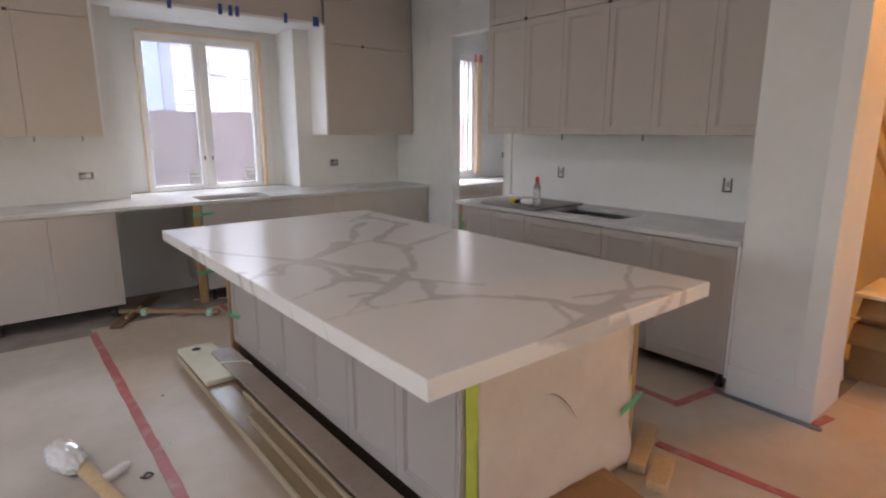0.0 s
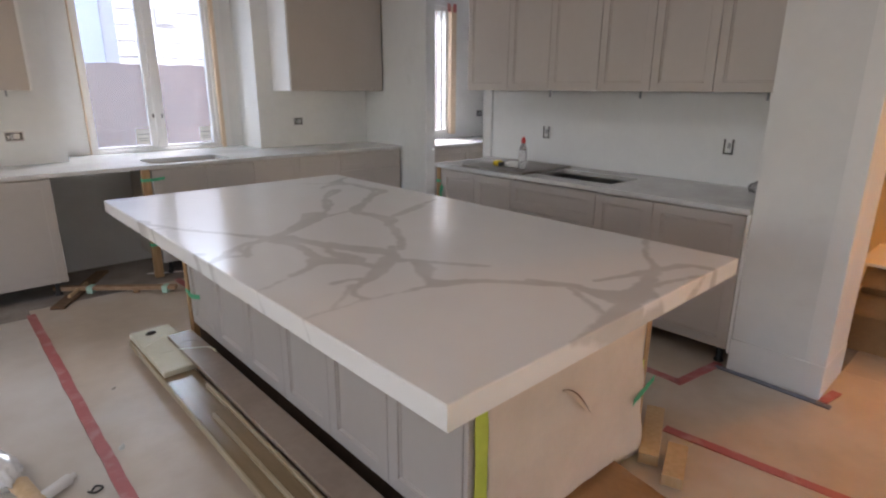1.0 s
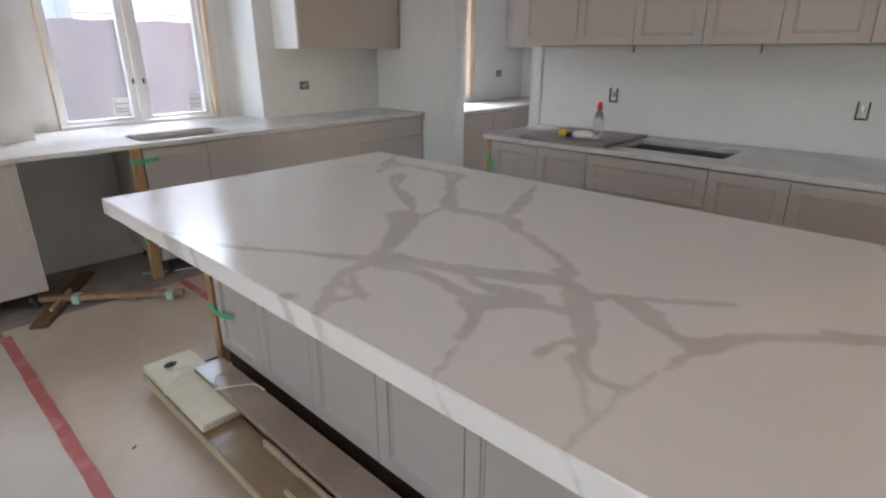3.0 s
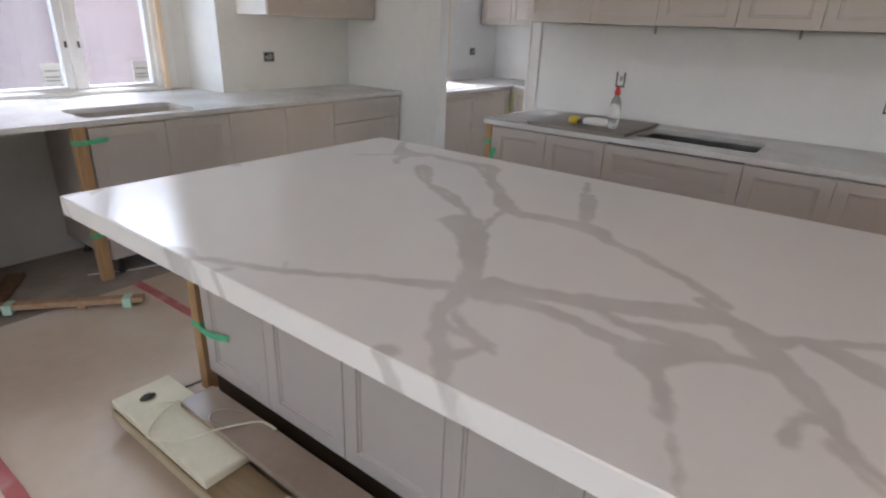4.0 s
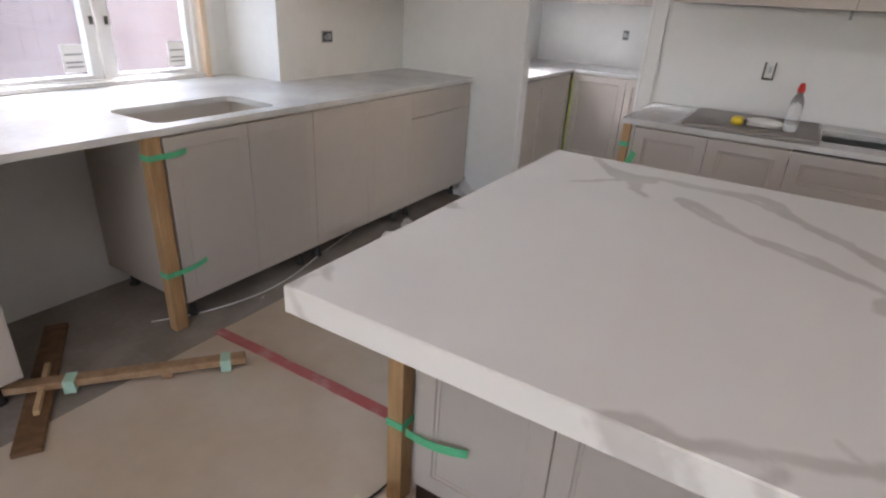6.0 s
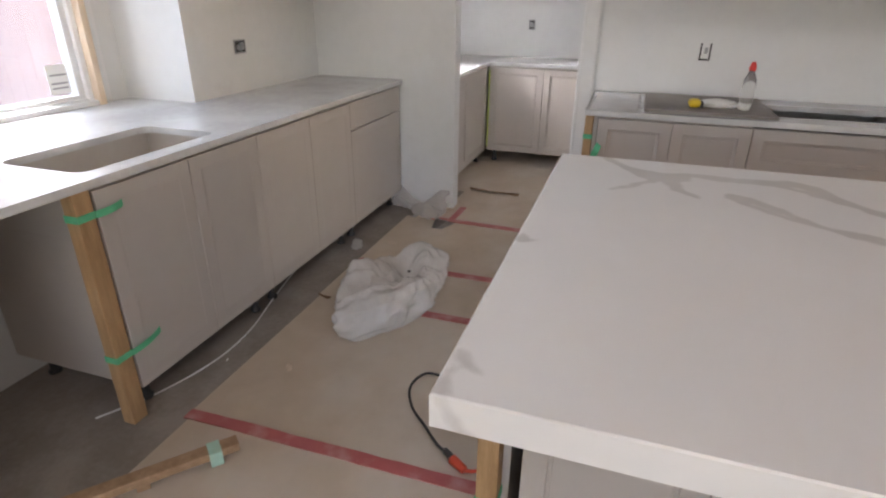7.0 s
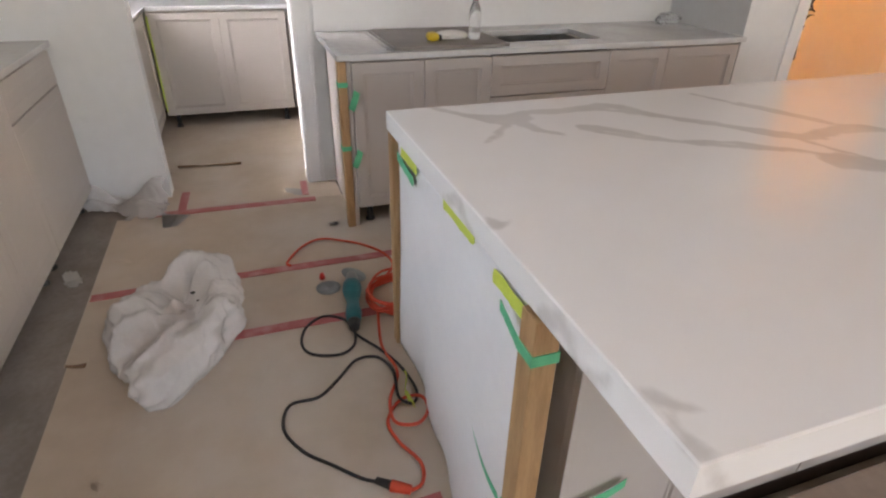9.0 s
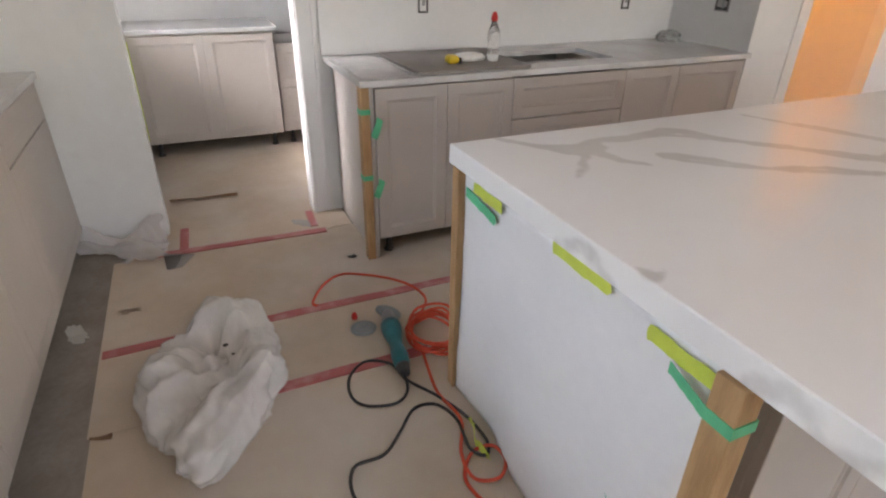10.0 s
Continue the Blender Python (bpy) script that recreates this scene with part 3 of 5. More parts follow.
def kitchen_window():
    x0, x1, z0, z1 = WO
    root = tagged(new("window_1"), "white two-casement window with glazing labels and bare pine jamb", "window", kind="structure")
    root.location = ((x0 + x1) / 2, 6.39, z0)
    y0, y1 = 6.34, 6.44
    boxes("window_frame", [(x0, x0 + 0.03, y0, y1, z0, z1), (x1 - 0.03, x1, y0, y1, z0, z1), (x0 + 0.03, x1 - 0.03, y0, y1, z1 - 0.035, z1),
                           (x0 + 0.03, x1 - 0.03, y0, y1, z0, z0 + 0.03), (1.885, 1.924, y0, y1, z0 + 0.03, z1 - 0.035)], M_WINFRAME, root, bevel=0.003)
    for a, b, wa, wb in ((x0 + 0.03, 1.885, 0.035, 0.05), (1.924, x1 - 0.03, 0.05, 0.035)):
        sash = boxes("sash", [(a, a + wa, y0 + 0.02, y1 - 0.02, z0 + 0.03, z1 - 0.035), (b - wb, b, y0 + 0.02, y1 - 0.02, z0 + 0.03, z1 - 0.035),
                              (a + wa, b - wb, y0 + 0.02, y1 - 0.02, z0 + 0.03, z0 + 0.05), (a + wa, b - wb, y0 + 0.02, y1 - 0.02, z1 - 0.075, z1 - 0.035)], M_WINFRAME, root, bevel=0.003)
        pane = one_box("pane", (a + wa, b - wb, 6.388, 6.394, z0 + 0.05, z1 - 0.075), M_GLASS, sash, bevel=0)
        pane.visible_shadow = False
        pane_label(b - wb - 0.125, z0 + 0.065, 6.386, 0.11, 0.14, sash)
        boxes("latch", [(b - 0.02 if a < 1.7 else a + 0.02, b - 0.008 if a < 1.7 else a + 0.032, y0 + 0.006, y0 + 0.02, 1.22, 1.26)], M_DARK, root, "dark sash latch")
    boxes("side_jamb", [(x0 - 0.004, x0, 6.31, 6.44, z0 - 0.005, z1 + 0.03)], M_JAMB, root, "bare pine window jamb")
    # bare pine round the frame
    boxes("window_jamb", [(x1, x1 + 0.035, 6.30, 6.44, z0 - 0.005, z1 + 0.03)], M_JAMB, root, "bare pine window jamb")
    boxes("packing_strip", [(x1 + 0.037, x1 + 0.115, 6.352, 6.44, z0 - 0.002, z1 + 0.028)], M_WINFRAME, root, "white packing strip beside the jamb")
    boxes("window_head", [(x0, x1, 6.32, 6.44, z1, z1 + 0.025)], M_JAMB, root, "bare pine window head")
    boxes("window_sill", [(x0, x1, 6.31, 6.34, z0 - 0.004, z0 + 0.022)], M_WINFRAME, root, bevel=0.004)
    return root


def pantry_window():
    root = tagged(new("window_2"), "tall narrow white pantry window with bare pine jamb", "window", kind="structure")
    root.location = (4.87, PY + 0.05, 0.97)
    y0, y1 = PY + 0.04, PY + 0.12
    # left part is unseen, widened to let more light into the pantry
    boxes("window_frame", [(4.2, 4.245, y0, y1, 0.97, 2.42), (4.99, 5.035, y0, y1, 0.97, 2.42), (4.245, 4.99, y0, y1, 2.37, 2.42), (4.245, 4.99, y0, y1, 0.97, 1.02), (4.92, 4.95, y0 + 0.01, y1 - 0.01, 1.02, 2.37)], M_WINFRAME, root, bevel=0.003)
    for a, b in ((4.245, 4.92), (4.95, 4.99)):
        pane = one_box("pane", (a, b, PY + 0.07, PY + 0.076, 1.02, 2.37), M_GLASS, root, bevel=0)
        pane.visible_shadow = False
    boxes("window_jamb", [(5.035, 5.12, PY - 0.01, y1, 0.965, 2.42)], M_JAMB, root, "bare pine window jamb")
    for x in (4.97, 5.06):
        one_box("tape", (x, x + 0.05, PY - 0.018, PY - 0.012, 2.36, 2.45), M_REDTAPE, root, "red tape tab", bevel=0)


kitchen_window()
pantry_window()


# ---- outside ----
def fence():
    root = thing("fence", (3, 9.6, -0.25), "weathered reddish brown board fence", "fence")
    for z in (0.1, 1.5):
        one_box("rail", (-7, 14, 9.63, 9.67, z, z + 0.09), M_FENCE, root)
    one_box("board", (-7, -6.8555, 9.6, 9.625, -0.25, 1.82), M_FENCE, root)
    first = bpy.data.objects["board"]
    for i in range(1, 146):
        o = first.copy()
        scene.collection.objects.link(o)
        o.location.x += i * 0.145
        o.location.z += 0.01 * math.sin(i * 1.7)


def neighbour():
    root = thing("house", (6, 14, -0.25), "pale sided neighbouring house with a blue-grey wing and wall vent", "house")
    one_box("wall", (3.4, 14, 13.5, 20, -0.25, 6.5), M_SIDING, root)
    one_box("wing", (-6, 3.38, 14.5, 20, -0.25, 6.0), M_SIDINGBLUE, root, "blue-grey sided wing")
    for i in range(16):
        z = 1.5 + i * 0.3
        one_box("clapboard", (3.4, 14, 13.47, 13.5, z, z + 0.02), M_SIDING, root)
    one_box("vent", (4.15, 4.5, 13.4, 13.5, 2.75, 3.1), M_INK, root, "grey wall vent", bevel=0.01)
    bm = bmesh.new()
    for x0, x1, y0, y1, z0, z1 in ((3.0, 14.4, 13.0, 20.4, 6.5, 8.2), (-6.4, 3.0, 14.1, 20.4, 6.0, 7.6)):
        v = [bm.verts.new(p) for p in ((x0, y0, z0), (x1, y0, z0), (x1, y1, z0), (x0, y1, z0), (x0, (y0 + y1) / 2, z1), (x1, (y0 + y1) / 2, z1))]
        for f in ((0, 1, 5, 4), (2, 3, 4, 5), (0, 4, 3), (1, 2, 5), (0, 3, 2, 1)):
            bm.faces.new([v[k] for k in f])
    part("roof", bm, M_INK, root, "dark shingle roof")


fence()
neighbour()

# ---- island ----
IX0, IX1, IY0, IY1 = 0.886, 2.336, 1.219, 3.925
BX0, BX1, BY0, BY1 = 1.235, 2.305, 1.50, 3.92

VEINS = []


def vein(*pts):
    """A vein through (x, y, half width)."""
    VEINS.append(smooth_path(pts, 5))


vein((1.556, 2.867, 0.0803), (1.450, 2.762, 0.0519), (1.322, 2.669, 0.0359), (1.207, 2.609, 0.0360), (1.105, 2.584, 0.0224), (1.060, 2.567, 0.0144))
vein((1.076, 2.576, 0.0161), (1.012, 2.531, 0.0170), (0.962, 2.485, 0.0190), (0.915, 2.450, 0.0183), (0.873, 2.429, 0.0201))
vein((1.082, 2.553, 0.0178), (1.050, 2.493, 0.0174), (1.027, 2.451, 0.0191), (1.014, 2.414, 0.0073))
vein((1.030, 2.437, 0.0126), (0.967, 2.455, 0.0066), (0.942, 2.463, 0.0067))
vein((0.873, 3.311, 0.0112), (0.889, 3.226, 0.0174), (0.929, 3.112, 0.0168), (0.990, 2.970, 0.0179), (1.068, 2.848, 0.0144), (1.133, 2.726, 0.0212), (1.184, 2.639, 0.0313))
vein((0.990, 2.970, 0.0102), (1.024, 3.001, 0.0049))
vein((1.222, 2.570, 0.0530), (1.270, 2.506, 0.0360), (1.302, 2.437, 0.0212), (1.340, 2.351, 0.0262), (1.395, 2.249, 0.0277), (1.437, 2.158, 0.0279))
vein((1.189, 2.558, 0.0338), (1.219, 2.469, 0.0285), (1.222, 2.389, 0.0230), (1.206, 2.320, 0.0225), (1.201, 2.242, 0.0243), (1.175, 2.201, 0.0251), (1.116, 2.155, 0.0201), (1.041, 2.117, 0.0139))
vein((1.317, 2.352, 0.0158), (1.278, 2.289, 0.0172), (1.286, 2.219, 0.0325), (1.282, 2.141, 0.0552))
vein((1.987, 3.401, 0.0179), (1.821, 3.224, 0.0172), (1.763, 3.066, 0.0177), (1.648, 2.911, 0.0168), (1.554, 2.829, 0.0200))
vein((2.172, 3.248, 0.0202), (1.956, 2.996, 0.0230), (1.754, 2.833, 0.0383), (1.757, 2.698, 0.0335), (1.765, 2.560, 0.0542), (1.705, 2.482, 0.0253), (1.673, 2.391, 0.0261), (1.612, 2.299, 0.0226), (1.558, 2.209, 0.0242), (1.503, 2.130, 0.0254))
vein((1.725, 2.830, 0.0143), (1.605, 2.805, 0.0138), (1.507, 2.779, 0.0147))
vein((2.252, 2.776, 0.0134), (1.969, 2.674, 0.0169), (1.837, 2.612, 0.0158), (1.757, 2.544, 0.0217))
vein((1.187, 2.600, 0.0205), (1.063, 2.576, 0.0196), (0.951, 2.481, 0.0103), (0.891, 2.416, 0.0057), (0.834, 2.321, 0.0069))
vein((1.034, 2.541, 0.0165), (1.027, 2.448, 0.0102), (0.953, 2.470, 0.0188))
vein((1.190, 2.206, 0.0612), (1.256, 2.115, 0.0274), (1.297, 2.019, 0.0320))
vein((1.209, 2.209, 0.0146), (1.102, 2.135, 0.0097), (0.946, 2.082, 0.0065), (0.895, 2.058, 0.0046), (0.847, 1.992, 0.0055))
vein((1.490, 2.181, 0.0245), (1.400, 2.054, 0.0324), (1.433, 1.991, 0.0266), (1.481, 1.917, 0.0226), (1.587, 1.774, 0.0128))
vein((1.383, 2.072, 0.0315), (1.290, 1.986, 0.0426), (1.209, 1.932, 0.0260), (1.127, 1.892, 0.0136), (1.082, 1.835, 0.0141), (1.094, 1.782, 0.0126))
vein((1.194, 1.927, 0.0254), (1.161, 1.962, 0.0137), (1.097, 1.966, 0.0150))
vein((1.131, 1.917, 0.0127), (1.046, 1.842, 0.0070), (0.989, 1.798, 0.0078))
vein((1.433, 1.972, 0.0231), (1.408, 1.890, 0.0490), (1.353, 1.815, 0.0173), (1.349, 1.745, 0.0469), (1.430, 1.706, 0.0281), (1.508, 1.627, 0.0226), (1.608, 1.489, 0.0202))
vein((1.327, 1.742, 0.0157), (1.220, 1.765, 0.0065), (1.090, 1.781, 0.0062), (0.986, 1.786, 0.0050), (0.898, 1.786, 0.0041), (0.868, 1.773, 0.0038))
vein((1.257, 2.571, 0.0463), (1.287, 2.420, 0.0256), (1.339, 2.284, 0.0259), (1.421, 2.111, 0.0289))
vein((1.224, 2.522, 0.0276), (1.220, 2.355, 0.0255), (1.208, 2.247, 0.0238), (1.189, 2.185, 0.0317))
vein((1.575, 1.579, 0.0161), (1.617, 1.502, 0.0224), (1.646, 1.431, 0.0273), (1.648, 1.359, 0.0416), (1.668, 1.291, 0.0757), (1.730, 1.270, 0.0537))
vein((1.614, 1.440, 0.0185), (1.558, 1.345, 0.0164), (1.504, 1.247, 0.0154))
vein((2.336, 1.569, 0.0143), (2.114, 1.466, 0.0153), (2.000, 1.374, 0.0233), (1.841, 1.317, 0.0353), (1.685, 1.270, 0.0371), (1.547, 1.240, 0.0206))
vein((1.740, 1.428, 0.0130), (1.854, 1.396, 0.0183), (1.965, 1.363, 0.0219))
vein((1.985, 1.354, 0.0248), (2.109, 1.311, 0.0251), (2.127, 1.232, 0.0254))
vein((1.813, 1.288, 0.0176), (1.942, 1.260, 0.0135), (2.043, 1.220, 0.0111))
vein((2.357, 3.774, 0.0201), (2.223, 3.697, 0.0274), (2.137, 3.577, 0.0695), (2.192, 3.495, 0.0302), (2.181, 3.398, 0.0355), (2.187, 3.176, 0.0419), (2.078, 3.108, 0.0302), (1.942, 2.992, 0.0294), (1.826, 2.876, 0.0255), (1.721, 2.763, 0.0212))
vein((2.160, 3.534, 0.0194), (2.048, 3.647, 0.0163), (1.956, 3.733, 0.0057))
vein((2.120, 3.558, 0.0297), (2.025, 3.540, 0.0273), (1.958, 3.494, 0.0116))
vein((2.001, 3.398, 0.0183), (1.992, 3.369, 0.0366), (1.923, 3.286, 0.0244), (1.813, 3.208, 0.0205), (1.740, 3.084, 0.0185), (1.673, 2.960, 0.0199))
vein((2.090, 2.699, 0.0238), (1.959, 2.639, 0.0259), (1.833, 2.605, 0.0235))
vein((1.001, 3.917, 0.0044), (0.977, 3.901, 0.0177), (0.953, 3.867, 0.0032))
vein((0.972, 3.901, 0.0065), (0.936, 3.914, 0.0067), (0.899, 3.909, 0.0161))
vein((1.526, 3.909, 0.0067), (1.484, 3.906, 0.0192), (1.492, 3.878, 0.0051))
# where veins run over the edges
vein((0.860, 3.290, 0.030), (0.886, 3.250, 0.045), (0.905, 3.205, 0.020))
vein((0.880, 3.085, 0.012), (0.920, 3.060, 0.014))
vein((0.860, 2.570, 0.024), (0.900, 2.560, 0.032))
vein((1.300, 1.205, 0.020), (1.450, 1.215, 0.050), (1.600, 1.230, 0.060))
vein((1.060, 3.945, 0.010), (1.120, 3.965, 0.014), (1.190, 3.940, 0.012), (1.260, 3.970, 0.012))
vein((1.560, 3.970, 0.008), (1.640, 3.945, 0.012), (1.760, 3.960, 0.008))


def veined_slab():
    """The island top: a fine grid whose points carry their distance to the veins."""
    step, ch = 0.01, 0.003
    nx, ny = round((IX1 - IX0 - 2 * ch) / step), round((IY1 - IY0 - 2 * ch) / step)
    xs = np.linspace(IX0 + ch, IX1 - ch, nx + 1)
    ys = np.linspace(IY0 + ch, IY1 - ch, ny + 1)
    verts = [(x, y, TOP) for x in xs for y in ys]
    idx = lambda i, j: i * (ny + 1) + j
    faces = [(idx(i, j), idx(i + 1, j), idx(i + 1, j + 1), idx(i, j + 1)) for i in range(nx) for j in range(ny)]
    rim = [idx(i, 0) for i in range(nx)] + [idx(nx, j) for j in range(ny)] + [idx(i, ny) for i in range(nx, 0, -1)] + [idx(0, j) for j in range(ny, 0, -1)]
    prev = rim
    for z in (TOP - ch, TOP - 0.02, TOP - 0.04, TOP - 0.06):
        cur = []
        for r in rim:
            x, y, _ = verts[r]
            cur.append(len(verts))
            verts.append((IX0 if x <= xs[0] + 1e-6 else IX1 if x >= xs[-1] - 1e-6 else x, IY0 if y <= ys[0] + 1e-6 else IY1 if y >= ys[-1] - 1e-6 else y, z))
        n = len(rim)
        faces += [(prev[k], cur[k], cur[(k + 1) % n], prev[(k + 1) % n]) for k in range(n)]
        prev = cur
    faces.append(tuple(prev))
    co = np.array(verts)
    p = co[:, :2].copy()
    # down the edges the veins lean a little
    p[:, 1] += (TOP - co[:, 2]) * 0.6
    wob = np.array([[noise.noise(Vector((x * 6, y * 6, 0.3))), noise.noise(Vector((x * 6, y * 6, 7.3)))] for x, y in p])
    fine = np.array([[noise.noise(Vector((x * 19, y * 19, 3.3))), noise.noise(Vector((x * 19, y * 19, 5.3)))] for x, y in p])
    p = p + wob * 0.008 + fine * 0.009
    best = np.full(len(p), 9.0)
    for path in VEINS:
        q = np.array(path)
        for (*a, wa), (*b, wb) in zip(q, q[1:]):
            a, ab = np.array(a), np.array(b) - a
            t = np.clip(((p - a) @ ab) / (ab @ ab + 1e-9), 0, 1)
            best = np.minimum(best, np.hypot(*(p - a - t[:, None] * ab).T) - 0.8 * (wa + (wb - wa) * t))
    root = thing("island_worktop", ((IX0 + IX1) / 2, (IY0 + IY1) / 2, TOP - 0.06), "thick white quartz island top with grey veins", "worktop")
    side = {"south": [], "east": [], "north": [], "west": [], "slab": []}
    for f in faces:
        c, z = co[list(f)].mean(axis=0), co[list(f), 2]
        if z.max() - z.min() < 1e-6:
            side["slab"].append(f)
        else:
            gaps = {"south": c[1] - IY0, "east": IX1 - c[0], "north": IY1 - c[1], "west": c[0] - IX0}
            side[min(gaps, key=gaps.get)].append(f)
    for key, group in side.items():
        used = sorted({k for f in group for k in f})
        place = {k: i for i, k in enumerate(used)}
        name = "slab" if key == "slab" else "edge_apron"
        me = bpy.data.meshes.new(name)
        me.from_pydata([verts[k] for k in used], [], [[place[k] for k in f] for f in group])
        attr = me.attributes.new("vein", "FLOAT", "POINT")
        attr.data.foreach_set("value", best[used].astype(np.float32))
        me.materials.append(M_MARBLE)
        me.update()
        ob = new(name, me)
        ob.parent = root
        ob.matrix_parent_inverse = Matrix.Translation(root.location).inverted()
    return root



veined_slab()

DOORS = [3.83 - 0.3875 * i for i in range(7)]
for i in range(0, 6, 2):
    hi_y, mid_y, lo_y = DOORS[i], DOORS[i + 1], DOORS[i + 2]
    u_lo = BY0 + 0.02 if i == 4 else lo_y
    u = base_cabinet(u_lo, hi_y, "-x", BX0 + 0.02, BX1 - BX0 - 0.08, [("door", mid_y, hi_y, 0.137, 0.853), ("door", u_lo, mid_y, 0.137, 0.853)],
                     "pale greige shaker island cabinet with two doors", top=0.854, bottom=0.137, group="island cabinets", name="island_cabinet")
isl_end = thing("island_end_panel", (1.75, BY1, 0), "far end panel of the island under white film", "panel")
one_box("panel", (BX0 + 0.07, BX1 - 0.044, BY1 - 0.055, BY1 - 0.035, 0.02, 0.852), M_CAB, isl_end)
one_box("edge", (BX1 - 0.042, BX1, BY1 - 0.05, BY1 + 0.008, 0.006, 0.854), M_WOOD, isl_end, "bare wood edge strip")
near_end = thing("island_end_panel", (1.75, BY0, 0), "near end panel of the island with bare wood edge", "panel")
one_box("panel", (BX0, BX1 - 0.035, BY0, BY0 + 0.018, 0.012, 0.854), M_CAB, near_end)
one_box("edge", (BX1 - 0.035, BX1, BY0 - 0.004, BY0 + 0.04, 0.006, 0.854), M_WOOD, near_end, "bare wood edge strip")
tagged(one_box("island_side_panel", (BX1 - 0.037, BX1 - 0.018, BY0 + 0.042, BY1 - 0.05, 0.1, 0.853), M_CAB), "plain greige side panel of the island", "panel")


def wrapped_post(x, y, z1, label, tape_z, w=0.06, d=0.06, mat=None, flags=True, away=1, turn=0):
    root = thing("support_post", (x, y, 0), label, "post", "support posts")
    one_box("post", (x - w / 2, x + w / 2, y - d / 2, y + d / 2, 0.004, z1), mat or M_WOOD, root, bevel=0.002)
    for k, z in enumerate(tape_z):
        e = 0.0025
        bm = bmesh.new()
        add_box(bm, x - w / 2 - e, x + w / 2 + e, y - d / 2 - e, y + d / 2 + e, z, z + 0.024)
        band = part("tape_band", bm, M_GREENTAPE, root, "green masking tape")
        if flags:
            s = 0.10 + 0.03 * k
            sheet("tape_end", s, 0.024, M_GREENTAPE, lambda u, v, z=z, s=s, k=k: Vector((x + away * (w / 2 + u * s), y - d / 2 - 0.005 - 0.01 * math.sin(u * 3), z + 0.024 * v + 0.02 * u * (1 if k else 0.4))), band, nu=8, nv=2)
    return root


wrapped_post(1.271, 3.909, 0.852, "bare pine post taped under the island corner", (0.755, 0.30), 0.056, 0.052, flags=False)
# brown board coloured nearly black to carry the shade under the doors
tagged(one_box("toe_board", (BX0 + 0.03, BX0 + 0.045, BY0 + 0.03, BY1 - 0.08, 0.006, 0.136), M_TOE), "brown toe board under the island doors, blackened to hold their shade", "toe board")
# loose tape tails beside the island post
tagged(sheet("tape_strip", 0.2, 0.03, M_GREENTAPE, lambda u, v: Vector((BX0 - 0.004 - 0.03 * u * (1 - u), BY1 - 0.06 - 0.2 * u, 0.305 + 0.028 * v + 0.03 * u * u)), nu=10, nv=2), "green masking tape tail on the island cabinet", "tape")
tagged(sheet("tape_strip", 0.2, 0.03, M_GREENTAPE, lambda u, v: Vector((1.30 + 0.13 * u + 0.018 * v, BY1 + 0.017 + 0.012 * u, 0.30 + 0.08 * u * u - 0.004 * u + 0.020 * v)), nu=10, nv=2), "green masking tape tail on white film", "tape")


def end_film(u, v):
    """White film hanging on the island's far end, loose at its foot."""
    x = BX0 + 0.06 + (BX1 - 0.047 - BX0 - 0.06) * u
    z = 0.012 + 0.829 * v
    loose = (1 - v) ** 2
    y = BY1 - 0.026 + 0.006 * noise.noise(Vector((u * 4, v * 3, 1))) + 0.06 * loose * math.sin(math.pi * min(1, u * 1.4)) * (0.7 + 0.4 * math.sin(9 * u)) + 0.012
    y += 0.010 * math.sin(14 * u + 3 * v) * (1 - v)
    return Vector((x, y, z + 0.01 * noise.noise(Vector((u * 9, 0, 3))) * (1 - v)))


tagged(sheet("protective_film", 1.0, 0.83, M_FILM, end_film, nu=60, nv=40, ragged=0.008), "creased white protective film taped to the island end", "film")
for x0, x1, z in ((1.30, 1.46, 0.795), (1.58, 1.775, 0.818), (2.02, 2.18, 0.81)):
    tagged(sheet("tape_strip", 0.1, 0.05, M_LIMETAPE, lambda u, v, x0=x0, x1=x1, z=z: Vector((x0 + (x1 - x0) * u, BY1 - 0.004 + 0.002 * math.sin(8 * u), z + 0.034 * v + 0.003 * math.sin(9 * u))), nu=12, nv=3, ragged=0.005, seed=x0), "lime green masking tape patch on film", "tape", "lime tape")
tagged(sheet("tape_strip", 0.1, 0.05, M_GREENTAPE, lambda u, v: Vector((2.05 + 0.175 * u, BY1 - 0.001, 0.765 + 0.02 * u + 0.03 * v)), nu=8, nv=2, ragged=0.01), "green masking tape piece on film", "tape")
tagged(sheet("tape_strip", 0.1, 0.03, M_GREENTAPE, lambda u, v: Vector((1.30 + 0.085 * u, BY1 + 0.016, 0.755 + 0.03 * u + 0.024 * v)), nu=8, nv=2, ragged=0.004, seed=3), "green masking tape from the post on to the film", "tape")
tagged(sheet("tape_strip", 0.1, 0.05, M_LIMETAPE, lambda u, v: Vector((1.92 + 0.16 * u, BY1 + 0.04 + 0.015 * math.sin(5 * u), 0.012 + 0.03 * v * (0.3 + abs(math.sin(7 * u))))), nu=8, nv=3, ragged=0.01, seed=4), "lime green tape along the film's foot", "tape")


def near_paper(u, v):
    x = BX0 + 0.075 + (BX1 - 0.09 - BX0 - 0.075) * u
    z = 0.03 + 0.80 * v
    y = BY0 - 0.006 - 0.02 * abs(noise.noise(Vector((u * 3, v * 3, 5)))) - 0.03 * max(0, u - 0.85) * (1 - v) * 6 - 0.02 * (1 - v) ** 2
    if u > 0.99:
        x += 0.012 * math.sin(20 * v)
    return Vector((x, y, z))


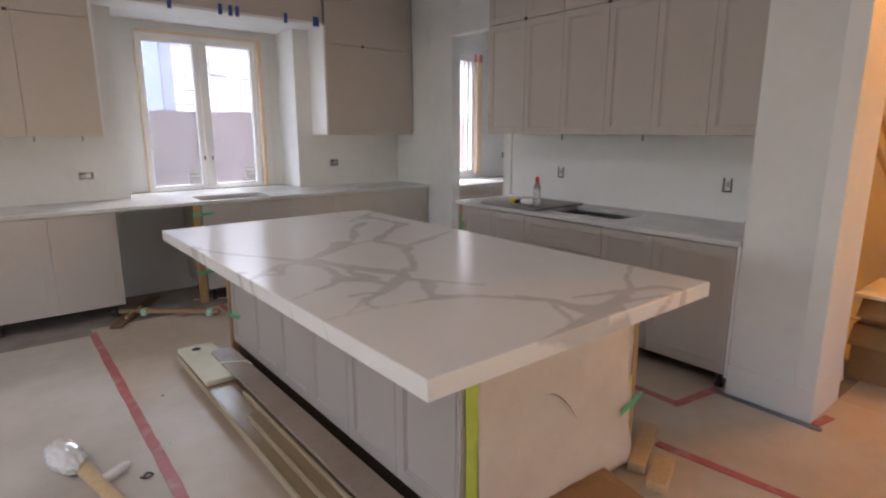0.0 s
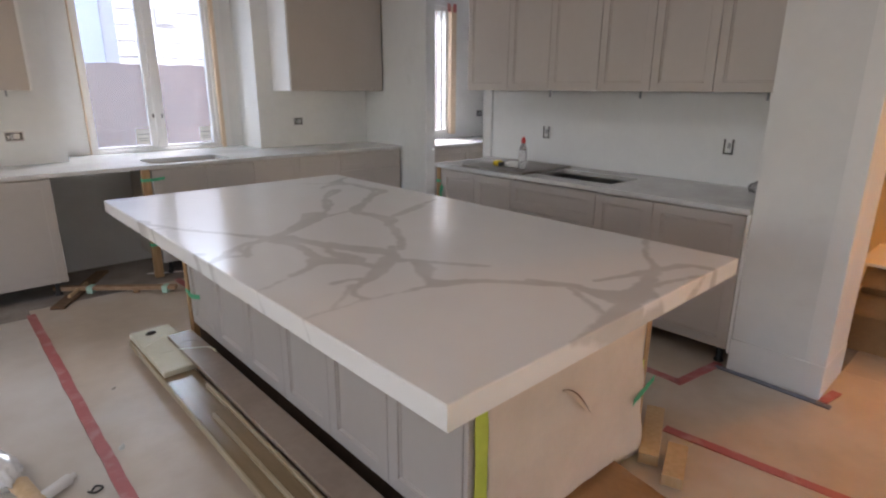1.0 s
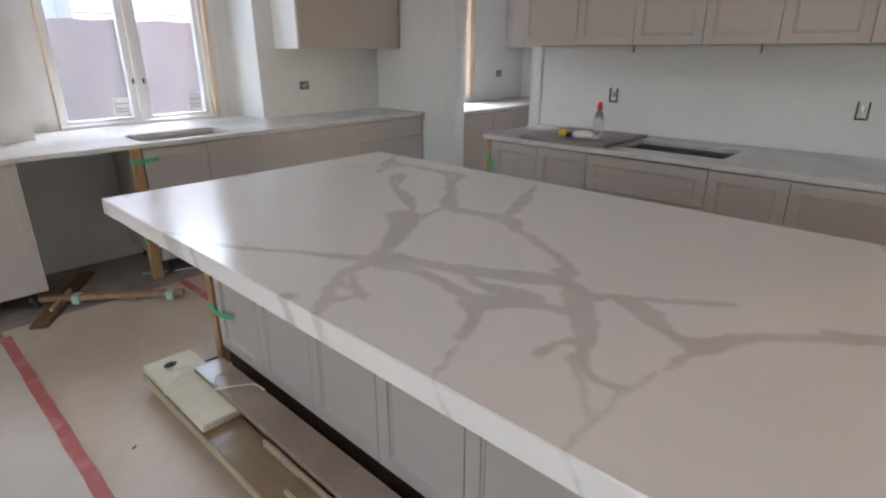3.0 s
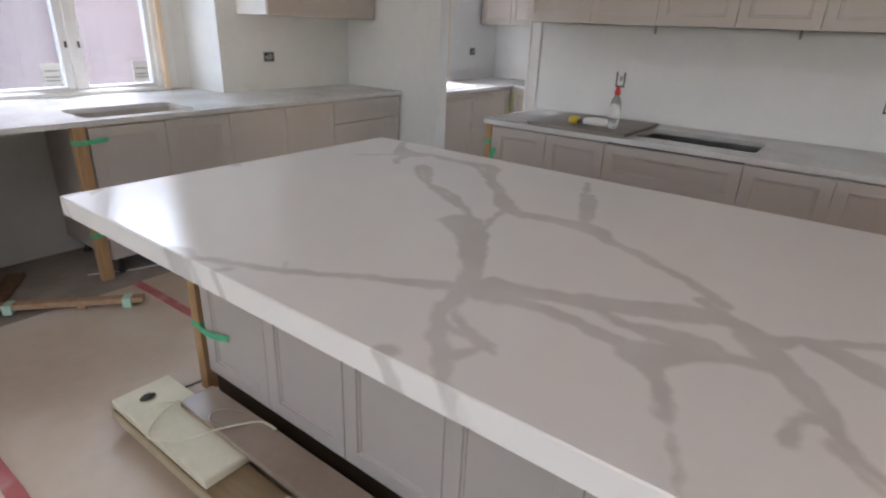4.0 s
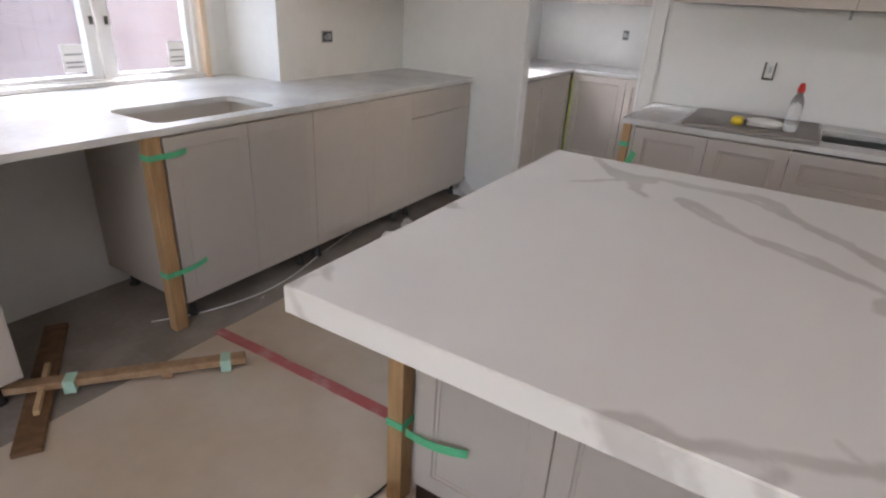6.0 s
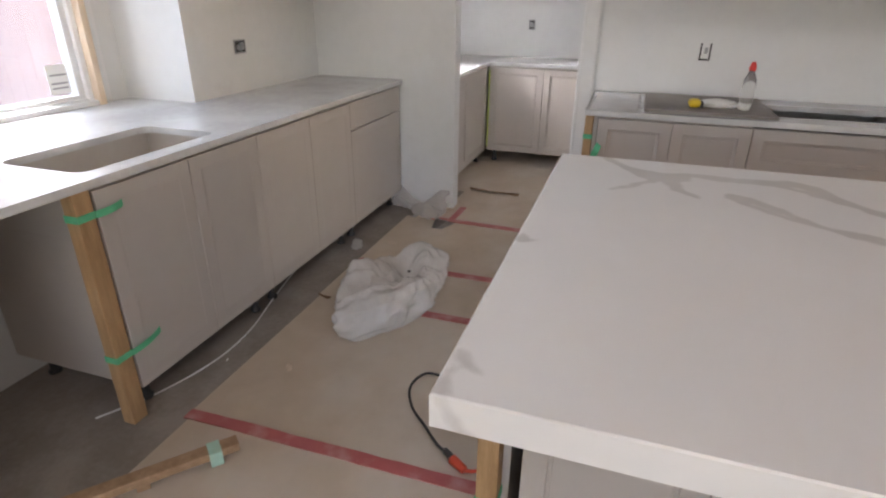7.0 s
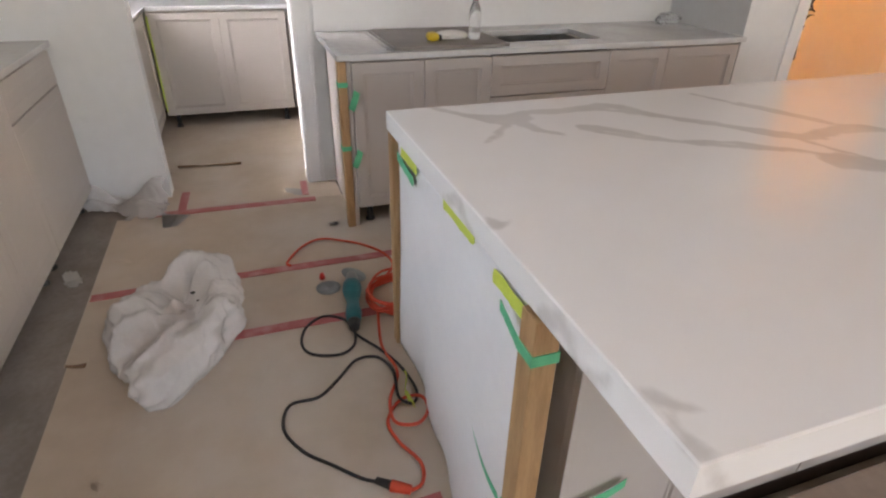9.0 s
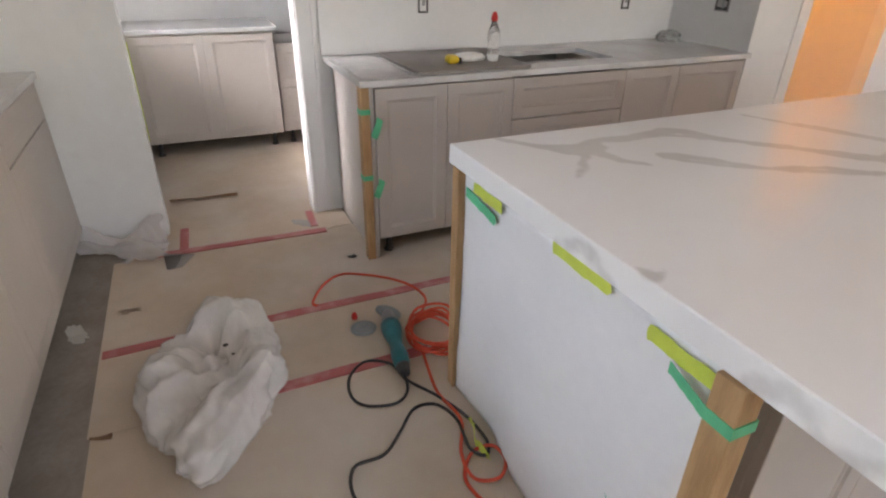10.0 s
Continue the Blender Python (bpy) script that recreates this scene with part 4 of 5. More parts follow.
tagged(sheet("masking_paper", 1.0, 0.8, M_PAPERWHITE, near_paper, nu=50, nv=40, ragged=0.009), "torn cream masking paper taped on the island end", "paper")
tagged(sheet("paper_flap", 0.2, 0.1, M_PAPERWHITE, lambda u, v: Vector((1.66 + 0.17 * u, BY0 - 0.021 - 0.016 * math.sin(u * 3.14) * v, 0.53 - 0.155 * abs(u) ** 1.6 - 0.028 * v * math.sin(u * 3.14))), nu=20, nv=6, ragged=0.003), "curled torn flap of cream paper", "paper")
# dark strip laid over uncut paper to draw the shaded slit of a tear
tagged(sheet("tear_shade_strip", 0.2, 0.01, M_DARKWOOD, lambda u, v: Vector((1.65 + 0.19 * u, BY0 - 0.030, 0.535 - 0.165 * abs(u) ** 1.6 + 0.007 * v * math.sin(min(1, max(0, u)) * 3.14))), nu=20, nv=2), "thin dark strip laid on the cream paper as the shade in its tear", "paper")
tagged(sheet("tape_strip", 0.06, 0.8, M_LIMETAPE, lambda u, v: Vector((BX0 + 0.02 + 0.055 * u + 0.002 * math.sin(5 * v), BY0 - 0.008, 0.02 + 0.83 * v)), nu=4, nv=40, ragged=0.004, seed=2), "lime green masking tape down the panel edge", "tape")
tagged(sheet("tape_strip", 0.1, 0.4, M_LIMETAPE, lambda u, v: Vector((2.12 + 0.13 * u + 0.02 * v, BY0 - 0.006 - 0.024 * (1 - u) * (1 - v), 0.03 + 0.40 * v - 0.08 * (1 - u))), nu=8, nv=24, ragged=0.014, seed=6), "lime green masking tape at the paper's corner", "tape")
tagged(sheet("tape_strip", 0.14, 0.04, M_GREENTAPE, lambda u, v: Vector((2.14 + 0.16 * u, BY0 - 0.042, 0.28 + 0.05 * u + 0.03 * v)), nu=8, nv=3, ragged=0.01, seed=8), "green masking tape piece", "tape")

# ---- cooktop run ----
KX = 3.315            # plane of the carcass fronts
base_cabinet(3.13, 3.86, "-x", KX, 0.66, [("door", 3.495, 3.86, 0.115, 0.875), ("door", 3.13, 3.495, 0.115, 0.875)], "greige shaker base cabinet with two doors", group="cooktop cabinets")
base_cabinet(2.42, 3.13, "-x", KX, 0.66, [("drawer", 2.42, 3.13, 0.665, 0.875), ("drawer", 2.42, 3.13, 0.39, 0.662), ("drawer", 2.42, 3.13, 0.115, 0.387)], "greige shaker drawer base under the cooktop opening", top=0.70, group="cooktop cabinets")
base_cabinet(1.51, 2.42, "-x", KX, 0.66, [("door", 2.035, 2.42, 0.115, 0.875), ("door", 1.525, 2.035, 0.115, 0.875)], "greige shaker base cabinet beside the pillar", group="cooktop cabinets")
tagged(one_box("cabinet_end_panel", (KX - 0.01, WX - 0.02, 3.862, 3.882, 0.008, 0.884), M_CAB), "greige end panel of the cooktop cabinets", "panel")
tagged(boxes("filler_strip", [(KX - 0.02, KX, 1.507, 1.522, 0.1, 0.884)], M_TRIM), "pale filler strip beside the pillar", "filler")


def worktop_with_hole(name, x0, x1, y0, y1, hx0, hx1, hy0, hy1, label, z0=TOP - 0.028, mat=None, radius=0.03):
    """A quartz slab with a rounded cut-out."""
    bm = bmesh.new()
    pts = []
    for cx, cy, a0 in ((hx1 - radius, hy1 - radius, 0), (hx0 + radius, hy1 - radius, 90), (hx0 + radius, hy0 + radius, 180), (hx1 - radius, hy0 + radius, 270)):
        for k in range(5):
            a = radians(a0 + 22.5 * k)
            pts.append((cx + radius * math.cos(a), cy + radius * math.sin(a)))
    outer = []
    for x, y in pts:
        ux = (x - (hx0 + hx1) / 2) / ((hx1 - hx0) / 2)
        uy = (y - (hy0 + hy1) / 2) / ((hy1 - hy0) / 2)
        outer.append((x, y, ux, uy))
    n = len(pts)
    tri = {}
    for z in (TOP, z0):
        inner = [bm.verts.new((x, y, z)) for x, y in pts]
        corner = [bm.verts.new(p) for p in ((x1, y1, z), (x0, y1, z), (x0, y0, z), (x1, y0, z))]
        for c in range(4):
            for k in range(4):
                bm.faces.new((corner[c], inner[c * 5 + k], inner[c * 5 + k + 1]))
            bm.faces.new((corner[c], inner[c * 5 + 4], inner[(c * 5 + 5) % n], corner[(c + 1) % 4]))
        tri[z] = inner, corner
    for ring in (0, 1):
        a, b = tri[TOP][ring], tri[z0][ring]
        for k in range(len(a)):
            bm.faces.new((a[k], a[(k + 1) % len(a)], b[(k + 1) % len(a)], b[k]))
    return tagged(part(name, bm, mat or M_QUARTZ), label, "worktop")


worktop_with_hole("worktop", 3.275, WX - 0.017, 1.507, 3.93, 3.43, 3.80, 2.40, 3.02, "white quartz worktop with a dark cooktop opening", radius=0.012)
# lining coloured dark so the opening's shade is in the material
tagged(boxes("cooktop_recess", [(3.36, 3.90, 2.425, 3.125, 0.702, 0.712), (3.332, 3.345, 2.425, 3.125, 0.712, 0.885)], M_DARK), "open recess below the cooktop cut-out, its shade put into a dark lining", "recess")
for x0, z0 in ((3.47, 0.84), (3.60, 0.80), (3.73, 0.84)):
    one_box("rail", (x0, x0 + 0.018, 2.43, 3.12, z0, z0 + 0.02), M_STEEL, bpy.data.objects["cooktop_recess"], "grey metal support rail", bevel=0.002)
wrapped_post(3.325, 3.905, 0.884, "bare pine post taped to the cabinet corner", (0.76, 0.44), 0.05, 0.042, away=-0.01, flags=False)
for z in (0.66, 0.36):
    tagged(sheet("tape_strip", 0.05, 0.1, M_GREENTAPE, lambda u, v, z=z: Vector((3.294 - 0.012 * math.sin(v * 2.5), 3.885 - 0.028 * u - 0.03 * v, z + 0.09 * v - 0.02 * u)), nu=4, nv=8, ragged=0.004, seed=z), "loose end of green masking tape", "tape")

splits = [3.856, 3.43, 3.05, 2.65, 2.28, 1.90, 1.507]
for i in range(0, 6, 2):
    hi_u, mid_u, lo_u = splits[i], splits[i + 1], splits[i + 2]
    wall_cabinet(lo_u, hi_u, "-x", 3.592, 0.39, 1.49, 2.385, [lo_u, mid_u, hi_u], "greige shaker wall cabinet with two tall doors", group="cooktop wall cabinets")
    wall_cabinet(lo_u, hi_u, "-x", 3.592, 0.39, 2.388, CEIL - 0.01, [lo_u, mid_u, hi_u], "greige shaker top cabinet below the ceiling", group="cooktop wall cabinets")

# ---- window run ----
CY = 5.282            # plane of the carcass fronts
sink_unit = base_cabinet(1.495, 2.33, "-y", CY, 0.62, [("door", 1.495, 1.912, 0.115, 0.875), ("door", 1.912, 2.33, 0.115, 0.875)], "pale greige sink base cabinet with plain doors", top=0.685, group="window cabinets", shallow=True)
one_box("side_panel", (1.496, 1.512, CY, CY + 0.62, 0.685, 0.885), M_CAB, sink_unit, bevel=0.001)
one_box("front_rail", (1.5125, 2.329, CY, CY + 0.018, 0.685, 0.885), M_CAB, sink_unit, bevel=0.001)
base_cabinet(2.33, 3.22, "-y", CY, 0.62, [("door", 2.33, 2.775, 0.115, 0.875), ("door", 2.775, 3.22, 0.115, 0.875)], "pale greige base cabinet with two doors", group="window cabinets", shallow=True)
base_cabinet(3.22, WX - 0.01, "-y", CY, 0.62, [("drawer", 3.22, WX - 0.03, 0.71, 0.875), ("door", 3.22, WX - 0.03, 0.115, 0.707)], "pale greige base cabinet with a top drawer", group="window cabinets", shallow=True)
base_cabinet(-0.07, 0.835, "-y", CY, 0.62, [("door", -0.07, 0.38, 0.115, 0.875), ("door", 0.38, 0.835, 0.115, 0.875)], "pale greige base cabinet beside the open bay", group="window cabinets", shallow=True)
base_cabinet(-0.98, -0.07, "-y", CY, 0.62, [("door", -0.98, -0.525, 0.115, 0.875), ("door", -0.525, -0.07, 0.115, 0.875)], "pale greige base cabinet at the run's end", group="window cabinets", shallow=True)
SX0, SX1, SY0, SY1 = 1.525, 2.165, 5.33, 5.705
worktop_with_hole("worktop", -1.0, WX - 0.003, 5.25, WY - 0.003, SX0, SX1, SY0, SY1, "white quartz worktop with an undermount sink opening", radius=0.05)
tagged(one_box("alcove_worktop", (AL0 + 0.003, AL1 - 0.003, WY - 0.003, 6.355, TOP - 0.028, TOP), M_QUARTZ, bevel=0), "white quartz ledge running back to the window", "worktop")


def sink():
    root = thing("sink", ((SX0 + SX1) / 2, (SY0 + SY1) / 2, 0.69), "beige undermount sink bowl without tap", "sink")
    bm = bmesh.new()
    x0, x1, y0, y1 = SX0 - 0.01, SX1 + 0.01, SY0 - 0.01, SY1 + 0.01
    rings = []
    for inset, z in ((0, 0.8865), (0.004, 0.72), (0.03, 0.69)):
        rings.append([bm.verts.new(p) for p in ((x0 + inset, y0 + inset, z), (x1 - inset, y0 + inset, z), (x1 - inset, y1 - inset, z), (x0 + inset, y1 - inset, z))])
    for q, s in zip(rings, rings[1:]):
        for k in range(4):
            bm.faces.new((q[k], q[(k + 1) % 4], s[(k + 1) % 4], s[k]))
    bm.faces.new(rings[-1])
    part("bowl", bm, M_SINK, root)
    lathe("drain", [(0.045, 0), (0.045, 0.004), (0.03, 0.003), (0.01, 0.001)], ((SX0 + SX1) / 2, SY1 - 0.1, 0.691), M_STEEL, root, "steel drain ring")


sink()
wrapped_post(1.454, 5.285, 0.886, "bare pine post propping up the worktop", (0.79, 0.27), 0.062, 0.05, away=1)

uw = lambda x0, x1, sp, lab: (wall_cabinet(x0, x1, "-y", 5.575, 0.33, 1.475, 2.385, sp, lab, group="window wall cabinets", plain=True),
                              wall_cabinet(x0, x1, "-y", 5.575, 0.33, 2.388, CEIL - 0.01, sp, lab + ", upper", group="window wall cabinets", plain=True))
uw(2.905, WX - 0.003, [2.905, WX - 0.025], "plain greige wall cabinet beside the window alcove")
uw(-0.15, 0.86, [-0.15, 0.36, 0.86], "plain greige wall cabinet with two doors by the window alcove")
uw(-1.0, -0.15, [-1.0, -0.15], "plain greige wall cabinet at the run's end")
tagged(one_box("cabinet_side_panel", (2.885, 2.904, 5.553, WY - 0.002, 1.475, 2.555), M_TRIM), "white side panel of the wall cabinet", "panel")
tagged(one_box("bridge_cabinet", (0.865, 2.88, 5.555, WY - 0.004, 2.575, CEIL - 0.01), M_CAB), "greige bridge panel over the window alcove", "cabinet")
tagged(one_box("soffit_board", (0.862, 2.884, 5.55, WY - 0.002, 2.55, 2.573), M_TRIM), "white soffit board over the window alcove", "soffit")
tagged(one_box("cabinet_side_panel", (0.861, 0.88, 5.553, WY - 0.002, 1.475, 2.548), M_TRIM), "white side panel of the wall cabinet", "panel")


def tape_tab(x, z, w=0.035, h=0.09, y=5.545):
    tagged(sheet("tape_tab", w, h, M_BLUETAPE, lambda u, v: Vector((x + w * u, y - 0.004 - 0.008 * math.sin(v * 2.2), z + h * v)), nu=4, nv=6, ragged=0.003, seed=x), "blue painter's tape tab on the soffit edge", "tape", "blue tape tabs")


for x in (0.87, 1.44, 1.86, 1.95, 2.01, 2.47, 2.77, 2.80):
    tape_tab(x, 2.53)
for x in (3.34, 0.335):
    tagged(one_box("bumper", (x - 0.014, x + 0.014, 5.542, 5.556, 2.376, 2.398), M_DARK), "small dark bumper at the cabinet seam", "bumper")


def clip(x, y, z):
    tagged(one_box("light_clip", (x - 0.006, x + 0.006, y - 0.006, y + 0.006, z - 0.042, z), M_DISC), "thin grey clip hanging under the wall cabinet", "clip", "cabinet clips")


for x, y in ((0.40, 5.60), (0.72, 5.60), (3.62, 3.06), (3.62, 2.36), (3.62, 1.62)):
    clip(x, y, 1.476 if y > 5 else 1.491)


tagged(one_box("light_switch", (5.486, 5.5, 1.54, 1.62, 1.44, 1.56), M_DARK), "dark open switch box on the hall wall", "switch")


for y in (3.43, 2.65):
    tagged(one_box("bumper", (3.562, 3.575, y - 0.013, y + 0.013, 2.378, 2.402), M_DARK), "small dark bumper at the cabinet seam", "bumper")


# ---- outlet boxes ----
def outlet(u, z, axis, face, label, w=0.10, h=0.075, bracket=False):
    put = facing(axis, face)
    root = thing("outlet_box", put(u, 0, z), label, "outlet", "outlet boxes")

    def slab(name, a, b, c, e, d0, d1, mat, lab=""):
        p, q = put(u + a, d0, z + c), put(u + b, d1, z + e)
        lo, hi = [min(s, t) for s, t in zip(p, q)], [max(s, t) for s, t in zip(p, q)]
        return one_box(name, (lo[0], hi[0], lo[1], hi[1], lo[2], hi[2]), mat, root, lab, bevel=0.001)
    if bracket:
        slab("plate", -w / 2, w / 2, -h / 2, h / 2, 0.0005, 0.003, M_TRIM)
        for s in (-1, 1):
            slab("bracket", s * w * 0.42 - 0.004, s * w * 0.42 + 0.004, -h / 2, h / 2, 0.004, 0.012, M_DARK, "dark metal bracket")
        slab("tab", -w * 0.3, w * 0.42, -h / 2, -h / 2 + 0.01, 0.004, 0.01, M_DARK)
        slab("wire_end", -0.012, 0.004, -h * 0.1, h * 0.25, 0.004, 0.014, M_STEEL)
    else:
        slab("box", -w / 2, w / 2, -h / 2, h / 2, 0.0005, 0.005, M_STEEL, "steel wall box rim")
        slab("inside", -w / 2 + 0.008, w / 2 - 0.008, -h / 2 + 0.008, h / 2 - 0.008, 0.005, 0.007, M_BLACK, "dark box inside")
        slab("device", -w * 0.06, w * 0.28, -h * 0.24, h * 0.28, 0.007, 0.014, M_STEEL, "grey receptacle body")
        slab("cable_end", -w * 0.2, -w * 0.1, -h * 0.3, h * 0.22, 0.007, 0.022, M_DISC, "grey cable end")
        slab("wire_end", -w * 0.36, -w * 0.24, -h * 0.2, h * 0.1, 0.007, 0.02, M_STEEL)


outlet(3.14, 1.168, "-y", WY, "open electrical box with bare wires in the wall")
outlet(0.745, 1.135, "-y", WY, "open electrical box with bare wires in the wall", 0.12)
outlet(1.918, 1.157, "-x", 3.985, "electrical box with open brackets in the backsplash", 0.06, 0.095, True)
outlet(3.345, 1.165, "-x", 3.985, "electrical box with open brackets in the backsplash", 0.06, 0.095, True)
outlet(5.55, 1.20, "-y", PY, "open electrical box in the pantry wall")
outlet(4.72, 1.21, "-x", PX, "open electrical box in the pantry wall", 0.06, 0.09)
outlet(3.57, 1.17, "+y", 1.505, "open electrical box in the pillar side", 0.11, 0.1)

# ---- pantry ----
base_cabinet(4.13, 5.40, "-y", 5.0, 0.6, [("door", 4.13, 4.75, 0.115, 0.875), ("door", 4.75, 5.36, 0.115, 0.875)], "pale greige pantry base cabinet below the window", group="pantry cabinets")
base_cabinet(3.985, 4.975, "-x", 5.40, 0.59, [("door", 4.475, 4.965, 0.115, 0.875), ("door", 3.985, 4.475, 0.115, 0.875)], "pale greige shaker pantry cabinet with two doors", group="pantry cabinets")
base_cabinet(3.35, 3.975, "-x", 5.42, 0.55, [("drawer", 3.35, 3.975, 0.46, 0.78), ("drawer", 3.35, 3.975, 0.115, 0.457)], "pale pantry drawer unit without a worktop", top=0.79, group="pantry cabinets")
tagged(one_box("pantry_worktop", (4.123, PX - 0.002, 4.965, PY - 0.002, TOP - 0.028, TOP), M_QUARTZ), "white quartz worktop below the pantry window", "worktop")
tagged(one_box("pantry_worktop", (5.365, PX - 0.002, 3.95, 4.964, TOP - 0.028, TOP), M_QUARTZ), "white quartz worktop on the pantry cabinets", "worktop")
tagged(one_box("sink_cutout", (4.45, 4.95, 5.12, 5.42, TOP, TOP + 0.004), M_SINK), "beige sink cover in the pantry worktop", "sink")
for a, b in ((3.4, 4.18), (4.18, 4.86), (4.86, PY - 0.01)):
    wall_cabinet(a, b, "-x", 5.69, 0.30, 1.475, 2.5, [a, (a + b) / 2, b], "pale shaker pantry wall cabinet with two doors", group="pantry wall cabinets")
tagged(sheet("tape_strip", 0.04, 0.7, M_LIMETAPE, lambda u, v: Vector((5.372 - 0.002, 4.957 + 0.012 * u, 0.15 + 0.7 * v)), nu=2, nv=20, ragged=0.004), "lime green tape in the pantry cabinet corner", "tape")

# ---- things on the cooktop run ----
tagged(one_box("loose_board", (3.31, 3.90, 3.03, 3.64, TOP + 0.001, TOP + 0.017), M_SLATE, bevel=0.003), "grey brown cut-out board lying on the worktop", "board")


def spray_bottle(x, y, z):
    root = thing("bottle", (x, y, z), "clear plastic squeeze bottle with a red nozzle cap", "bottle")
    lathe("body", [(0.026, 0), (0.031, 0.006), (0.031, 0.05), (0.029, 0.058), (0.031, 0.066), (0.031, 0.125), (0.028, 0.148), (0.018, 0.172), (0.013, 0.18), (0.013, 0.19)], (x, y, z), M_CLEAR, root)
    lathe("cap", [(0.016, 0), (0.017, 0.016), (0.014, 0.024), (0.011, 0.036), (0.006, 0.042)], (x, y, z + 0.19), M_RED, root, "red nozzle cap", seg=16)


spray_bottle(3.47, 3.165, TOP + 0.018)


def tape_roll(x, y, z):
    root = thing("tape_measure", (x, y, z), "small yellow and black tape measure", "tape measure")
    one_box("case", (x - 0.035, x + 0.035, y - 0.03, y + 0.03, z, z + 0.042), M_YELLOW, root, bevel=0.018)
    one_box("grip", (x - 0.03, x + 0.03, y - 0.042, y - 0.03, z, z + 0.03), M_BLACK, root, "black grip", bevel=0.004)


tape_roll(3.46, 3.40, TOP + 0.018)


def crumple(name, at, size, mat, label, category, seed, sub=4, rough=0.28, flat=True, freq=2.4):
    """A crumpled soft form that lies on its base."""
    bm = bmesh.new()
    bmesh.ops.create_icosphere(bm, subdivisions=sub, radius=1.0)
    for v in bm.verts:
        p = v.co.normalized()
        k = 1.0
        for f, a in ((freq, rough), (freq * 2.1, rough * 0.5), (freq * 4.3, rough * 0.25)):
            k += a * (0.5 - 1.7 * abs(noise.noise(p * f + Vector((seed, seed * 2, 0)))))
        q = Vector((p.x * size[0], p.y * size[1], p.z * size[2])) * k
        if flat:
            q.z = max(q.z, -size[2] * 0.55) + size[2] * 0.55
        v.co = q + Vector(at)
    return tagged(part(name, bm, mat, smooth=True), label, category)


crumple("rag", (3.52, 3.28, TOP + 0.018), (0.05, 0.085, 0.024), M_CLOTH, "crumpled white rag on the loose board", "rag", 3.0)
crumple("wrapper", (3.84, 1.63, TOP), (0.06, 0.08, 0.045), M_CLEAR, "crumpled clear plastic wrapper on the worktop", "wrapper", 5.0)
tagged(sheet("plastic_sheet", 0.6, 0.3, M_WRAP, lambda u, v: Vector((3.29 + 0.6 * u, 3.66 + 0.26 * v, TOP + 0.003 + 0.006 * abs(noise.noise(Vector((u * 7, v * 5, 2)))))), nu=30, nv=16, ragged=0.03), "thin clear plastic sheet on the worktop end", "plastic")

# ---- things on the floor ----
def bag():
    """A collapsed plastic bag: a crumpled shell that rises from the floor, turns in at its rim and sinks into its mouth."""
    bm = bmesh.new()
    turn = Matrix.Rotation(radians(-10), 3, "Z")
    nt, ns = 150, 64
    prof = [(0.90, 0.0), (1.0, 0.05), (1.02, 0.11), (0.95, 0.165), (0.80, 0.19), (0.62, 0.192), (0.46, 0.184), (0.33, 0.172), (0.20, 0.165), (0.0, 0.16)]
    rows = []
    for i in range(ns + 1):
        f = i / ns * (len(prof) - 1)
        k = min(int(f), len(prof) - 2)
        w = f - k
        w = w * w * (3 - 2 * w)
        r0, z0 = (a + (b - a) * w for a, b in zip(prof[k], prof[k + 1]))
        row = []
        for q in range(nt):
            a = 2 * math.pi * q / nt
            ca, sa = math.cos(a), math.sin(a)
            rim = 1.0 + 0.13 * noise.noise(Vector((ca * 1.3, sa * 1.3, 2.0))) + 0.05 * noise.noise(Vector((ca * 4, sa * 4, 5.0)))
            if ca < -0.75:
                rim += 0.22 * ((-ca - 0.75) / 0.25) ** 2
            p = Vector((ca * r0 * 0.355 * rim, sa * r0 * 0.185 * rim, z0 * (1 + 0.35 * noise.noise(Vector((ca * 1.1, sa * 1.1, 9.0))))))
            # mouth off the middle
            m = max(0.0, 1 - r0)
            p += Vector((0.05 * m, -0.03 * m, 0))
            sharp = 0.0
            for fr, am in ((4.2, 0.09), (8.0, 0.07), (15.0, 0.032), (31.0, 0.010)):
                q1 = p * fr + 0.6 * noise.noise_vector(p * fr * 0.5)
                sharp += am * (0.32 - abs(noise.noise(q1 + Vector((fr, 2.7, 1.3)))))
            out = Vector((ca * (1.0 - 0.8 * m), sa * (1.0 - 0.8 * m), 0.35 + m)).normalized()
            p += out * sharp * min(1.0, z0 / 0.05)
            # folds that sink between the puffed parts
            for hx, hy, hr, hd in ((0.07, -0.03, 0.045, 0.09), (-0.03, 0.055, 0.035, 0.07), (-0.06, -0.055, 0.05, 0.08), (0.15, 0.03, 0.04, 0.06)):
                if z0 > 0.1:
                    p.z -= hd * math.exp(-((p.x - hx) ** 2 * 0.6 + (p.y - hy) ** 2) / (hr * hr))
            p.z = max(0.0, p.z)
            row.append(bm.verts.new(turn @ p + Vector((2.55, 4.705, 0.0075))))
        rows.append(row)
    for a, b in zip(rows, rows[1:]):
        for q in range(nt):
            bm.faces.new((a[q], a[(q + 1) % nt], b[(q + 1) % nt], b[q]))
    bmesh.ops.remove_doubles(bm, verts=rows[-1], dist=0.002)
    root = thing("plastic_bag", (2.56, 4.72, 0), "half-collapsed translucent white plastic bag on the floor", "bag")
    part("bag", bm, M_BAG, root, smooth=True)
    for x, y, z, w in ((2.63, 4.665, 0.16, 0.008), (2.575, 4.645, 0.155, 0.005)):
        bm = bmesh.new()
        bmesh.ops.create_icosphere(bm, subdivisions=2, radius=w)
        bm.transform(Matrix.Translation((x, y, z)) @ Matrix.Diagonal((1, 1.3, 0.6, 1)))
        part("debris", bm, M_DARK, root, "small dark bit on the bag")



bag()


